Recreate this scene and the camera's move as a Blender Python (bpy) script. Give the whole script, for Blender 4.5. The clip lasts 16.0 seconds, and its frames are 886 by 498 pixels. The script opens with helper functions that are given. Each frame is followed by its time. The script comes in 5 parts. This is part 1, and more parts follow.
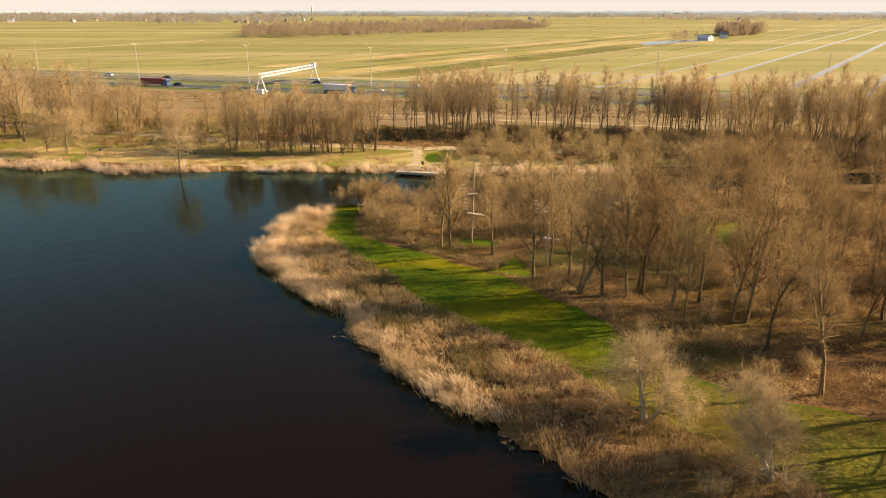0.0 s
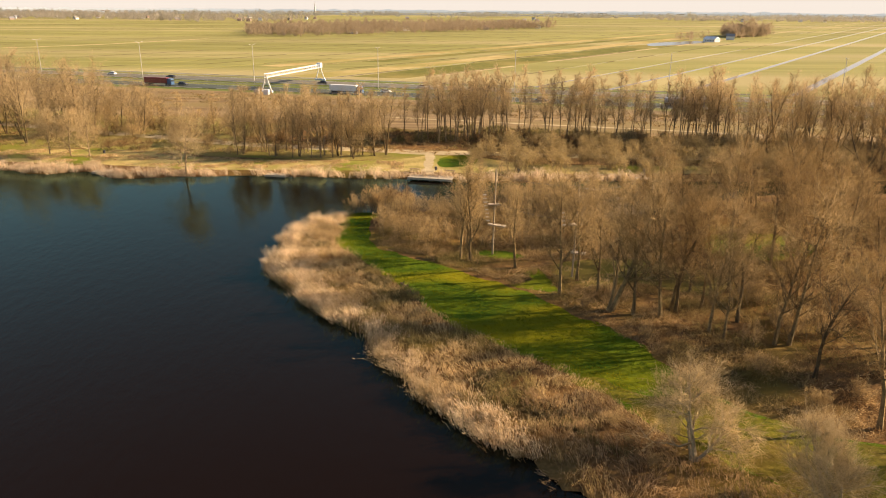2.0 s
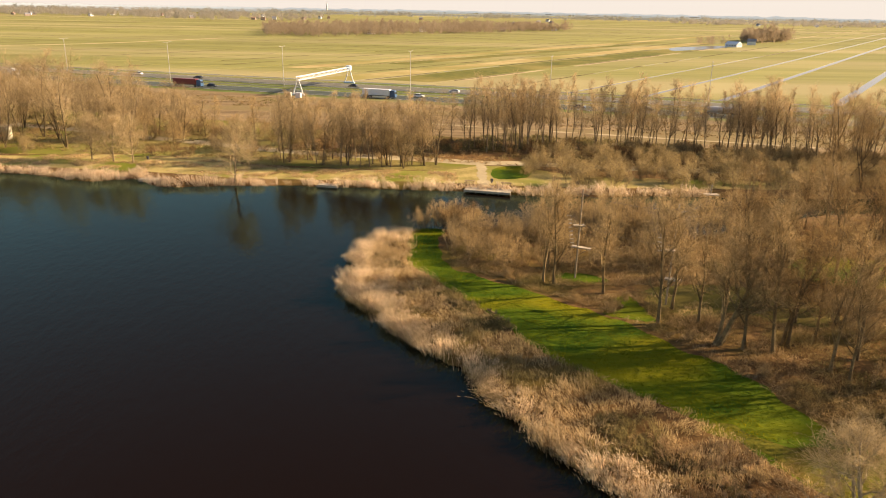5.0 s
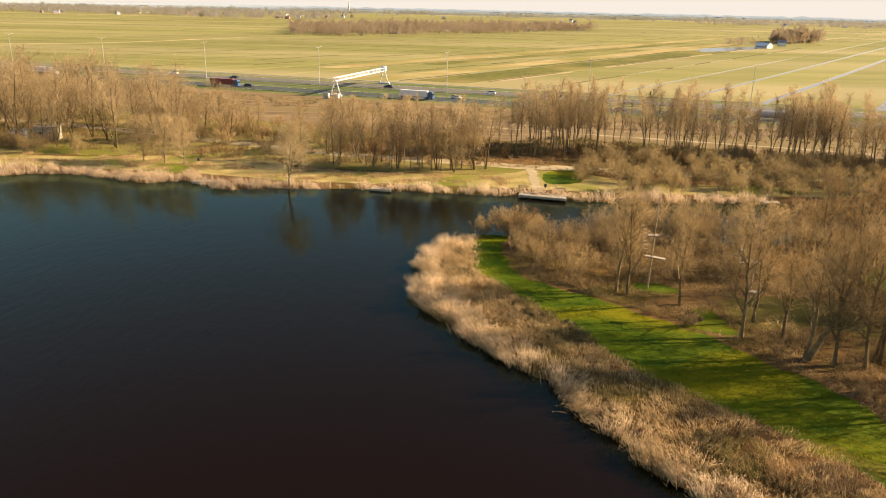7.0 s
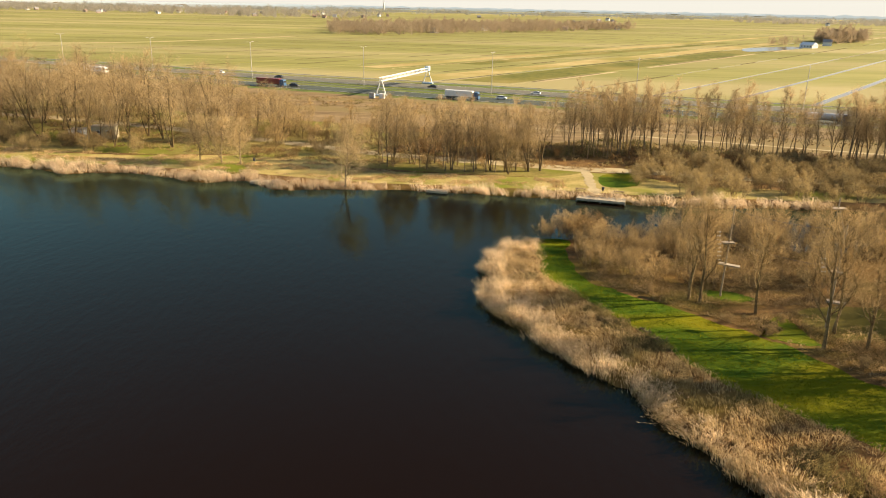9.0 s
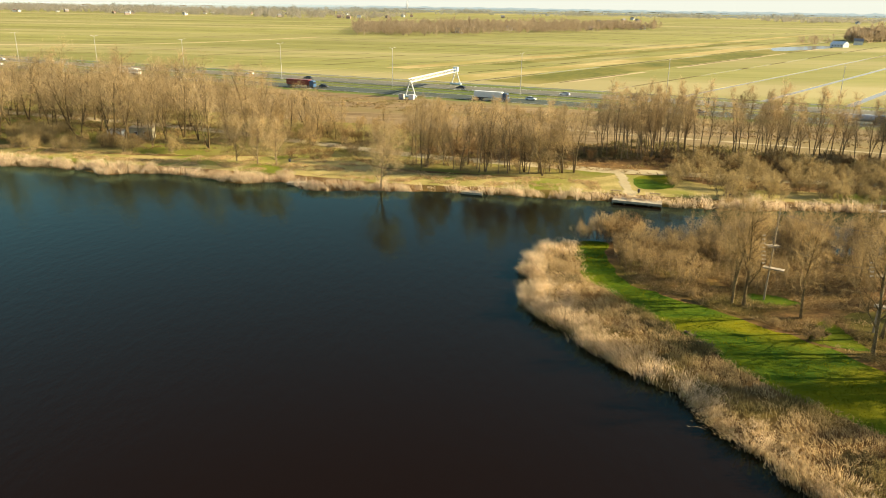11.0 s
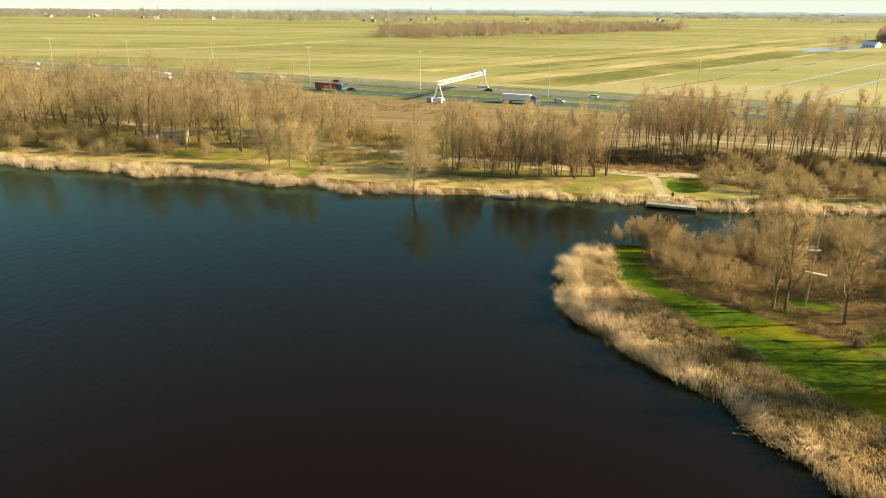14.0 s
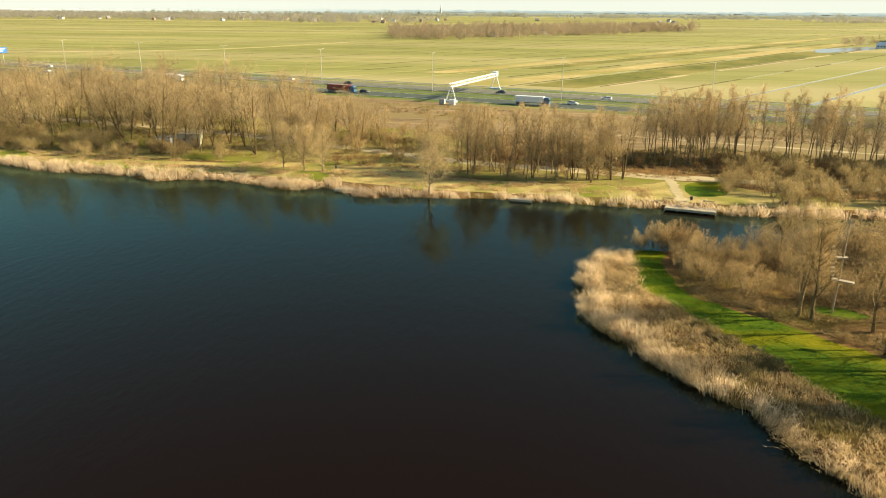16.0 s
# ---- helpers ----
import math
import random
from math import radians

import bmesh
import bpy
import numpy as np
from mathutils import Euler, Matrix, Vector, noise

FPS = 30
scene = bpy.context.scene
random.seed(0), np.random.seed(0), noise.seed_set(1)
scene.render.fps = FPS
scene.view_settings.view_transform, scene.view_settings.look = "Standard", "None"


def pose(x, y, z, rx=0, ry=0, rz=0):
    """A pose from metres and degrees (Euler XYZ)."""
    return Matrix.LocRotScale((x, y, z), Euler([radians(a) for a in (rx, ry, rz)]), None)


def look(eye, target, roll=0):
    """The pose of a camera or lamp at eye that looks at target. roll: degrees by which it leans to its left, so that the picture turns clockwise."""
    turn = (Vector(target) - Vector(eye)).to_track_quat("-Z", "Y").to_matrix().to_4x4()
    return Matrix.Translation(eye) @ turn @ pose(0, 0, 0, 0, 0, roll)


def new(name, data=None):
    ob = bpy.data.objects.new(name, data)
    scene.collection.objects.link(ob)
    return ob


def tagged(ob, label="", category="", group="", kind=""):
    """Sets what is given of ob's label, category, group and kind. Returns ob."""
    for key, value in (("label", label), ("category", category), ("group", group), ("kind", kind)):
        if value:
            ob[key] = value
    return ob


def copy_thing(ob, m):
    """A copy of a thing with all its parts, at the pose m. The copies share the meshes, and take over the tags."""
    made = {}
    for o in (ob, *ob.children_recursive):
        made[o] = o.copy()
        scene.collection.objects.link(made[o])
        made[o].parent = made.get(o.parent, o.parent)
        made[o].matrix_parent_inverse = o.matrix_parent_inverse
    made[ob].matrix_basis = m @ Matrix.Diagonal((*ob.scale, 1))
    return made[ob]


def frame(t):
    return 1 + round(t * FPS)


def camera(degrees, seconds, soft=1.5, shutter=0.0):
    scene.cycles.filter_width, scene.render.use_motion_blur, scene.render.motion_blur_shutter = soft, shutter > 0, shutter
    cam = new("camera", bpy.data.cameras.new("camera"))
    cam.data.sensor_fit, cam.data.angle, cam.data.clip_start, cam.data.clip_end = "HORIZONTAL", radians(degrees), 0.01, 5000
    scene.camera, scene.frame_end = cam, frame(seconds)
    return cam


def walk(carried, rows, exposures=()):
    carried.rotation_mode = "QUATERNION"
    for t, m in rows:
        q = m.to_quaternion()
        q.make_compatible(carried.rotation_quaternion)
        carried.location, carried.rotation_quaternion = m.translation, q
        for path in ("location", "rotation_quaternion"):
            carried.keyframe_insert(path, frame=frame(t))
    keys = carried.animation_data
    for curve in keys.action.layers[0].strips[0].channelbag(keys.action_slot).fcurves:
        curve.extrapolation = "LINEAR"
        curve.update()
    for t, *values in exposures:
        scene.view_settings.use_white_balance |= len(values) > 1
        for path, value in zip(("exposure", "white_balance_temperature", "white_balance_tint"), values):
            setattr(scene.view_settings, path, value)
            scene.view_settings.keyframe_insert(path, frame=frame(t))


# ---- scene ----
# ---------- camera and its way ----------
cam = camera(62.0, 16.0, soft=1.0)


def shot(x, y, z, yaw, pitch, lean):
    a, b = radians(yaw), radians(pitch)
    way = Vector((-math.sin(a) * math.cos(b), math.cos(a) * math.cos(b), math.sin(b)))
    return look((x, y, z), Vector((x, y, z)) + way * 10, lean)


walk(cam, [
    (0.0, shot(0.0, 0.0, 35.0, 0.0, -18.2, 0.06)),
    (1.0, shot(-1.01, 2.37, 35.11, 0.06, -18.24, 0.12)),
    (2.0, shot(-2.71, 5.02, 35.3, 0.07, -18.25, 0.42)),
    (3.0, shot(-5.4, 7.55, 35.55, 0.14, -18.21, 0.79)),
    (4.0, shot(-9.07, 9.31, 35.98, 0.32, -18.2, 0.93)),
    (6.5, shot(-18.84, 11.47, 37.13, 1.53, -18.33, 1.22)),
    (8.0, shot(-23.43, 11.65, 37.43, 3.26, -18.38, 1.22)),
    (9.0, shot(-25.77, 11.95, 37.64, 4.53, -18.48, 1.16)),
    (11.5, shot(-28.94, 10.96, 38.12, 6.63, -18.5, 0.8)),
    (12.5, shot(-29.6, 10.84, 38.19, 7.3, -18.46, 0.62)),
    (13.5, shot(-30.03, 10.79, 38.23, 7.93, -18.39, 0.48)),
    (14.5, shot(-30.85, 11.05, 38.32, 8.36, -18.33, 0.44)),
    (16.0, shot(-32.05, 11.92, 38.52, 8.88, -18.29, 0.34)),
], exposures=[(0.0, 1.38, 6900, 18), (4.0, 1.37, 6900, 18), (9.0, 1.44, 6600, 9), (12.5, 1.53, 6400, -3), (16.0, 1.53, 6400, -3)])

# ---------- sky and sun ----------
SUN_AZ, SUN_EL = radians(79), radians(23.5)
world = bpy.data.worlds.new("sky")
scene.world = world
world.use_nodes = True
wn = world.node_tree
sky = wn.nodes.new("ShaderNodeTexSky")
sky.sky_type, sky.sun_disc = "NISHITA", False
sky.sun_elevation, sky.sun_rotation = SUN_EL, SUN_AZ
sky.air_density, sky.dust_density, sky.ozone_density = 1.0, 0.5, 0.6
wn.links.new(sky.outputs[0], wn.nodes["Background"].inputs[0])
wn.nodes["Background"].inputs[1].default_value = 0.06
sun = new("sun", bpy.data.lights.new("sun", "SUN"))
sun.data.energy, sun.data.angle, sun.data.color = 5.7, radians(0.6), (1.0, 0.79, 0.53)
sun.matrix_world = look((0, 0, 0), (-math.sin(SUN_AZ) * math.cos(SUN_EL), -math.cos(SUN_AZ) * math.cos(SUN_EL), -math.sin(SUN_EL)))

# ---------- materials ----------
def material(name, dark, light, scale=1.0, rough=0.9, fine=8.0, bump=0.3, metal=0.0, island=0.0, thing=0.0, spec=0.3, coarse=0.0, third=None, stretch=None, thin=0.0):
    """Two colours mixed by noise at two scales, with relief; island and thing vary the value by loose piece and by object."""
    m = bpy.data.materials.new(name)
    m.use_nodes = True
    nt = m.node_tree
    b = nt.nodes["Principled BSDF"]
    geo = nt.nodes.new("ShaderNodeNewGeometry")
    src = geo.outputs["Position"]
    if stretch:
        mp = nt.nodes.new("ShaderNodeMapping")
        mp.inputs["Rotation"].default_value = (0, 0, stretch[0])
        mp.inputs["Scale"].default_value = (stretch[1], stretch[2], 1)
        nt.links.new(src, mp.inputs["Vector"])
        src = mp.outputs["Vector"]
    n1, n2 = (nt.nodes.new("ShaderNodeTexNoise") for _ in range(2))
    n1.inputs["Scale"].default_value, n2.inputs["Scale"].default_value = scale, scale * fine
    n1.inputs["Detail"].default_value, n2.inputs["Detail"].default_value = 4, 6
    for n in (n1, n2):
        nt.links.new(src, n.inputs["Vector"])
    add = nt.nodes.new("ShaderNodeMath")
    add.operation = "ADD"
    nt.links.new(n1.outputs["Fac"], add.inputs[0])
    nt.links.new(n2.outputs["Fac"], add.inputs[1])
    ramp = nt.nodes.new("ShaderNodeMapRange")
    ramp.inputs["From Min"].default_value, ramp.inputs["From Max"].default_value = 0.72, 1.28
    nt.links.new(add.outputs[0], ramp.inputs["Value"])
    mix = nt.nodes.new("ShaderNodeMix")
    mix.data_type = "RGBA"
    mix.inputs["A"].default_value, mix.inputs["B"].default_value = (*dark, 1), (*light, 1)
    nt.links.new(ramp.outputs[0], mix.inputs["Factor"])
    col = mix.outputs["Result"]
    if third:
        n3 = nt.nodes.new("ShaderNodeTexNoise")
        n3.inputs["Scale"].default_value, n3.inputs["Detail"].default_value = coarse or scale * 0.25, 3
        nt.links.new(src, n3.inputs["Vector"])
        r3 = nt.nodes.new("ShaderNodeMapRange")
        r3.inputs["From Min"].default_value, r3.inputs["From Max"].default_value = 0.47, 0.62
        nt.links.new(n3.outputs["Fac"], r3.inputs["Value"])
        mx = nt.nodes.new("ShaderNodeMix")
        mx.data_type = "RGBA"
        mx.inputs["B"].default_value = (*third, 1)
        nt.links.new(col, mx.inputs["A"])
        nt.links.new(r3.outputs[0], mx.inputs["Factor"])
        col = mx.outputs["Result"]
    for amount, node, out in ((island, geo, "Random Per Island"), (thing, None, "Random")):
        if amount:
            node = node or nt.nodes.new("ShaderNodeObjectInfo")
            mr = nt.nodes.new("ShaderNodeMapRange")
            mr.inputs["To Min"].default_value, mr.inputs["To Max"].default_value = 1 - amount, 1 + amount
            nt.links.new(node.outputs[out], mr.inputs["Value"])
            hs = nt.nodes.new("ShaderNodeHueSaturation")
            nt.links.new(mr.outputs[0], hs.inputs["Value"])
            nt.links.new(col, hs.inputs["Color"])
            col = hs.outputs[0]
    nt.links.new(col, b.inputs["Base Color"])
    b.inputs["Roughness"].default_value, b.inputs["Metallic"].default_value = rough, metal
    b.inputs["Specular IOR Level"].default_value = spec
    if bump:
        bp = nt.nodes.new("ShaderNodeBump")
        bp.inputs["Strength"].default_value, bp.inputs["Distance"].default_value = bump, 0.3 / scale / fine
        nt.links.new(n2.outputs["Fac"], bp.inputs["Height"])
        nt.links.new(bp.outputs[0], b.inputs["Normal"])
    if thin:  # light passes through reeds and twigs from behind
        tr = nt.nodes.new("ShaderNodeBsdfTranslucent")
        nt.links.new(col, tr.inputs["Color"])
        ms = nt.nodes.new("ShaderNodeMixShader")
        ms.inputs[0].default_value = thin
        nt.links.new(b.outputs[0], ms.inputs[1])
        nt.links.new(tr.outputs[0], ms.inputs[2])
        nt.links.new(ms.outputs[0], nt.nodes["Material Output"].inputs["Surface"])
    return m


M_SOIL = material("leaf_litter", (0.07, 0.037, 0.013), (0.21, 0.122, 0.043), 0.35, fine=9, bump=0.9, third=(0.115, 0.084, 0.018), coarse=0.06, spec=0.08)
M_LAWN = material("lawn_grass", (0.026, 0.07, 0.001), (0.085, 0.12, 0.002), 0.3, fine=7, bump=1.0, third=(0.15, 0.145, 0.002), coarse=0.08, stretch=(0, 0.6, 1.2), spec=0.08)
M_VERGE = material("rough_grass", (0.21, 0.17, 0.05), (0.43, 0.335, 0.13), 0.3, fine=10, bump=0.7, third=(0.15, 0.165, 0.018), coarse=0.06, spec=0.08)
M_WOODGRASS = material("olive_rough_grass", (0.13, 0.105, 0.03), (0.29, 0.23, 0.075), 0.2, fine=10, bump=0.8, third=(0.15, 0.15, 0.022), coarse=0.05, spec=0.08)
M_MOSS = material("mossy_leaf_litter", (0.075, 0.055, 0.014), (0.17, 0.135, 0.03), 0.35, fine=9, bump=0.9, third=(0.105, 0.09, 0.015), coarse=0.12, spec=0.08)
M_WORN = material("worn_olive_grass", (0.055, 0.062, 0.004), (0.155, 0.135, 0.012), 0.3, fine=8, bump=1.0, third=(0.12, 0.085, 0.014), coarse=0.14, spec=0.08)
M_SANDPATH = material("gravel_path", (0.3, 0.24, 0.13), (0.43, 0.35, 0.2), 0.5, fine=12, bump=0.3)
M_MEADOW = material("polder_grass", (0.18, 0.178, 0.05), (0.285, 0.262, 0.094), 0.022, fine=8, bump=0.2, thing=0.1, third=(0.325, 0.28, 0.13), coarse=0.007, stretch=(radians(-56.3), 0.05, 1.0), spec=0.08)
M_HEATH = material("dry_brown_grass", (0.105, 0.068, 0.034), (0.33, 0.24, 0.125), 0.12, fine=7, bump=0.5, third=(0.2, 0.15, 0.065), coarse=0.03, stretch=(radians(16.9), 0.12, 2.0), spec=0.08)
M_MEDIAN = material("mown_verge_grass", (0.07, 0.11, 0.026), (0.17, 0.185, 0.05), 0.1, fine=9, bump=0.4, third=(0.25, 0.21, 0.09), coarse=0.02, stretch=(radians(16.9), 0.2, 1.5), spec=0.08)
M_ASPHALT_DARK = material("dark_asphalt", (0.05, 0.062, 0.052), (0.085, 0.098, 0.083), 0.2, fine=12, bump=0.1, rough=0.85, spec=0.15)
# Village trees greyed: distance haze is mixed into their base colour.
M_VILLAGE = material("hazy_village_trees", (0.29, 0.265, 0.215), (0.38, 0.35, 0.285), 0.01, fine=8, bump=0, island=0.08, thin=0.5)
M_ASPHALT = material("asphalt", (0.12, 0.115, 0.088), (0.175, 0.165, 0.128), 0.2, fine=12, bump=0.1, rough=0.85, spec=0.15)
M_MARK = material("road_paint", (0.6, 0.6, 0.58), (0.8, 0.8, 0.77), 1.0, rough=0.6, bump=0)
M_REED = material("dry_reed", (0.4, 0.295, 0.175), (0.84, 0.665, 0.435), 0.5, fine=5, bump=0, third=(0.42, 0.305, 0.155), coarse=0.07, island=0.45, spec=0.06, thin=0.5)
M_REED_FAR = material("dry_reed_bank", (0.5, 0.385, 0.25), (0.82, 0.66, 0.46), 0.12, fine=7, bump=0, island=0.35, spec=0.06, thin=0.5)
M_BRAMBLE = material("dry_bramble", (0.19, 0.128, 0.056), (0.44, 0.31, 0.15), 0.3, fine=7, bump=0, island=0.5, spec=0.06, thin=0.35, third=(0.2, 0.165, 0.06), coarse=0.09)
M_SEDGE = material("grey_brown_sedge", (0.31, 0.228, 0.11), (0.66, 0.49, 0.26), 0.3, fine=7, bump=0, island=0.45, spec=0.06, thin=0.5, third=(0.22, 0.175, 0.07), coarse=0.12)
M_BARK = material("grey_brown_bark", (0.095, 0.068, 0.036), (0.29, 0.215, 0.118), 1.5, fine=6, bump=0.6, thing=0.25)
M_TWIG = material("bare_twigs", (0.28, 0.194, 0.088), (0.53, 0.384, 0.186), 0.3, fine=6, bump=0, island=0.4, thing=0.2, spec=0.08, thin=0.4)
# Brown twigs, darkened to hold the wood's shade and lens vignette.
M_TWIG_SHADE = material("shaded_brown_twigs", (0.18, 0.114, 0.045), (0.36, 0.242, 0.105), 0.3, fine=6, bump=0, island=0.4, thing=0.22, spec=0.08, thin=0.4)
# Dark shrub brown; in the peninsula wood's undergrowth it also holds shade.
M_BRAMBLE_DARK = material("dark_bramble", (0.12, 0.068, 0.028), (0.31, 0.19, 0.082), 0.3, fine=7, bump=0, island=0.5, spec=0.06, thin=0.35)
M_BRAMBLE_BANK = material("brown_bank_bramble", (0.2, 0.13, 0.06), (0.47, 0.325, 0.175), 0.25, fine=7, bump=0, island=0.45, spec=0.06, thin=0.4)
M_TWIG_PALE = material("pale_willow_twigs", (0.37, 0.272, 0.135), (0.63, 0.48, 0.262), 0.4, fine=6, bump=0, island=0.3, thing=0.15, spec=0.08, thin=0.4)
M_BARK_PALE = material("pale_willow_bark", (0.2, 0.15, 0.08), (0.46, 0.36, 0.21), 1.5, fine=6, bump=0.6, thing=0.1)
M_TWIG_OLIVE = material("olive_brown_twigs", (0.25, 0.185, 0.082), (0.47, 0.36, 0.175), 0.3, fine=6, bump=0, island=0.4, thing=0.2, spec=0.08, thin=0.45)
M_BARK_LIMB = material("sunlit_tan_bark", (0.085, 0.057, 0.022), (0.27, 0.188, 0.08), 0.9, fine=6, bump=0.6, thing=0.25)
M_TWIG_WOOD = material("tan_wood_twigs", (0.3, 0.22, 0.11), (0.545, 0.41, 0.225), 0.3, fine=6, bump=0, island=0.4, thing=0.22, spec=0.08, thin=0.5)
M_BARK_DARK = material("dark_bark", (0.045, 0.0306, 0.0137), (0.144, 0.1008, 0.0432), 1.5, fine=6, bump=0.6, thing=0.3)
M_WEED = material("dark_olive_weeds", (0.085, 0.075, 0.03), (0.23, 0.19, 0.08), 0.4, fine=6, bump=0, island=0.4, spec=0.06, thin=0.3)
# Reed colour browned down to put in the near bank's shade.
M_REED_NEAR = material("shaded_reed", (0.2565, 0.171, 0.0684), (0.475, 0.3325, 0.1444), 0.5, fine=5, bump=0, island=0.4, spec=0.06, thin=0.45)
M_WOOD = material("weathered_timber", (0.26, 0.22, 0.16), (0.43, 0.37, 0.28), 2.0, fine=6, bump=0.3)
M_POLE = material("round_timber", (0.22, 0.17, 0.11), (0.38, 0.31, 0.21), 2.0, fine=6, bump=0.3)
M_STEEL = material("galvanised_steel", (0.36, 0.35, 0.32), (0.5, 0.48, 0.44), 1.0, rough=0.6, metal=0.2, bump=0)
M_WHITE = material("white_paint", (0.56, 0.56, 0.54), (0.68, 0.68, 0.66), 0.5, rough=0.5, bump=0)
M_DARK = material("dark_panel", (0.03, 0.03, 0.035), (0.06, 0.06, 0.065), 1.0, rough=0.5, bump=0)
M_BLUE = material("blue_sign_face", (0.03, 0.12, 0.4), (0.05, 0.17, 0.5), 1.0, rough=0.4, bump=0)
M_PALEBLUE = material("pale_blue_steel", (0.4, 0.5, 0.6), (0.52, 0.62, 0.7), 1.0, rough=0.5, bump=0)
M_FARTREE = material("far_bare_trees", (0.26, 0.2, 0.128), (0.36, 0.285, 0.19), 0.02, fine=8, bump=0, island=0.12, thin=0.5)
# Haze over the far belts is put into this greyer base colour.
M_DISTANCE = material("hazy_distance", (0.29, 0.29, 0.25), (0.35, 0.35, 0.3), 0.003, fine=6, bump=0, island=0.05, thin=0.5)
M_CABLE = material("steel_cable", (0.1, 0.1, 0.1), (0.2, 0.2, 0.2), 1.0, rough=0.5, metal=0.6, bump=0)


def water_material(name, body_colour, gloss_colour, ior, calm=1.0):
    m = bpy.data.materials.new(name)
    m.use_nodes = True
    nt = m.node_tree
    nt.nodes.remove(nt.nodes["Principled BSDF"])
    body, b = nt.nodes.new("ShaderNodeBsdfDiffuse"), nt.nodes.new("ShaderNodeBsdfGlossy")
    body.inputs["Color"].default_value = (*body_colour, 1)
    b.inputs["Color"].default_value, b.inputs["Roughness"].default_value = (*gloss_colour, 1), 0.06
    fres, mix = nt.nodes.new("ShaderNodeFresnel"), nt.nodes.new("ShaderNodeMixShader")
    fres.inputs["IOR"].default_value = ior
    nt.links.new(fres.outputs[0], mix.inputs[0])
    nt.links.new(body.outputs[0], mix.inputs[1])
    nt.links.new(b.outputs[0], mix.inputs[2])
    nt.links.new(mix.outputs[0], nt.nodes["Material Output"].inputs["Surface"])
    geo = nt.nodes.new("ShaderNodeNewGeometry")
    mp = nt.nodes.new("ShaderNodeMapping")
    mp.inputs["Rotation"].default_value = (0, 0, radians(35))
    mp.inputs["Scale"].default_value = (1.0, 0.45, 1)
    nt.links.new(geo.outputs["Position"], mp.inputs["Vector"])
    prev = None
    for scale, dist, strength in ((0.8, 0.2, 0.3), (3.0, 0.06, 0.35)):
        n = nt.nodes.new("ShaderNodeTexNoise")
        n.inputs["Scale"].default_value, n.inputs["Detail"].default_value = scale, 5
        nt.links.new(mp.outputs[0], n.inputs["Vector"])
        bp = nt.nodes.new("ShaderNodeBump")
        bp.inputs["Strength"].default_value, bp.inputs["Distance"].default_value = strength * calm, dist
        nt.links.new(n.outputs["Fac"], bp.inputs["Height"])
        if prev:
            nt.links.new(prev.outputs[0], bp.inputs["Normal"])
        prev = bp
    nt.links.new(prev.outputs[0], b.inputs["Normal"])
    nt.links.new(prev.outputs[0], fres.inputs["Normal"])
    return m


M_WATER = water_material("peaty_water", (0.0066, 0.0027, 0.0011), (0.51, 0.87, 0.75), 1.215, 0.6)
M_DITCHWATER = water_material("ditch_water", (0.02, 0.02, 0.015), (1.0, 1.0, 1.0), 1.6, 0.02)
M_PONDWATER = water_material("pond_water", (0.02, 0.02, 0.015), (0.6, 0.66, 0.7), 1.33, 0.9)
M_DECK = material("grey_jetty_timber", (0.26, 0.22, 0.16), (0.45, 0.39, 0.29), 2.0, fine=6, bump=0.3)


# ---------- building helpers ----------
def part(name, bm, mat, parent=None, label=""):
    me = bpy.data.meshes.new(name)
    bm.to_mesh(me)
    bm.free()
    me.materials.append(mat)
    ob = new(name, me)
    if parent:
        ob.parent = parent
    return tagged(ob, label)


def raw(name, verts, faces, mat, parent=None, label=""):
    me = bpy.data.meshes.new(name)
    me.from_pydata(verts, [], faces)
    me.update()
    me.materials.append(mat)
    ob = new(name, me)
    if parent:
        ob.parent = parent
    return tagged(ob, label)


def empty(name, x=0, y=0, z=0, turn=0):
    ob = new(name)
    ob.matrix_basis = pose(x, y, z, 0, 0, turn)
    return ob


def box(bm, c, s, m=None, bevel=0.0):
    r = bmesh.ops.create_cube(bm, size=1, matrix=(m or Matrix()) @ Matrix.Translation(c) @ Matrix.Diagonal((*s, 1)))
    if bevel:
        es = list({e for v in r["verts"] for e in v.link_edges})
        bmesh.ops.bevel(bm, geom=es, offset=bevel, segments=2, affect="EDGES", profile=0.6)


def rod(bm, a, b, r1, r2=None, n=8):
    a, b = Vector(a), Vector(b)
    d = b - a
    m = Matrix.Translation((a + b) / 2) @ d.to_track_quat("Z", "Y").to_matrix().to_4x4()
    bmesh.ops.create_cone(bm, cap_ends=True, segments=n, radius1=r1, radius2=r1 if r2 is None else r2, depth=d.length, matrix=m)


def smooth_line(points, closed=False, step=1.0):
    """Catmull-Rom through points, about one point per step metres."""
    p = [Vector(q) for q in points]
    n = len(p)
    out = []
    for i in range(n if closed else n - 1):
        a, b, c, d = (p[(i + k) % n] if closed else p[min(max(i + k, 0), n - 1)] for k in (-1, 0, 1, 2))
        m = max(1, int((c - b).length / step))
        for k in range(m):
            t = k / m
            out.append(0.5 * ((2 * b) + (c - a) * t + (2 * a - 5 * b + 4 * c - d) * t * t + (3 * b - a - 3 * c + d) * t ** 3))
    if not closed:
        out.append(p[-1])
    return out


def sheet(name, outline, z, mat, jitter=0.0, closed=True):
    rnd = random.Random(len(outline) + int(z * 100))
    bm = bmesh.new()
    vs = [bm.verts.new((q.x + rnd.uniform(-jitter, jitter), q.y + rnd.uniform(-jitter, jitter), z)) for q in outline]
    f = bm.faces.new(vs)
    if f.normal.z < 0:
        f.normal_flip()
    bmesh.ops.triangulate(bm, faces=[f])
    return part(name, bm, mat)


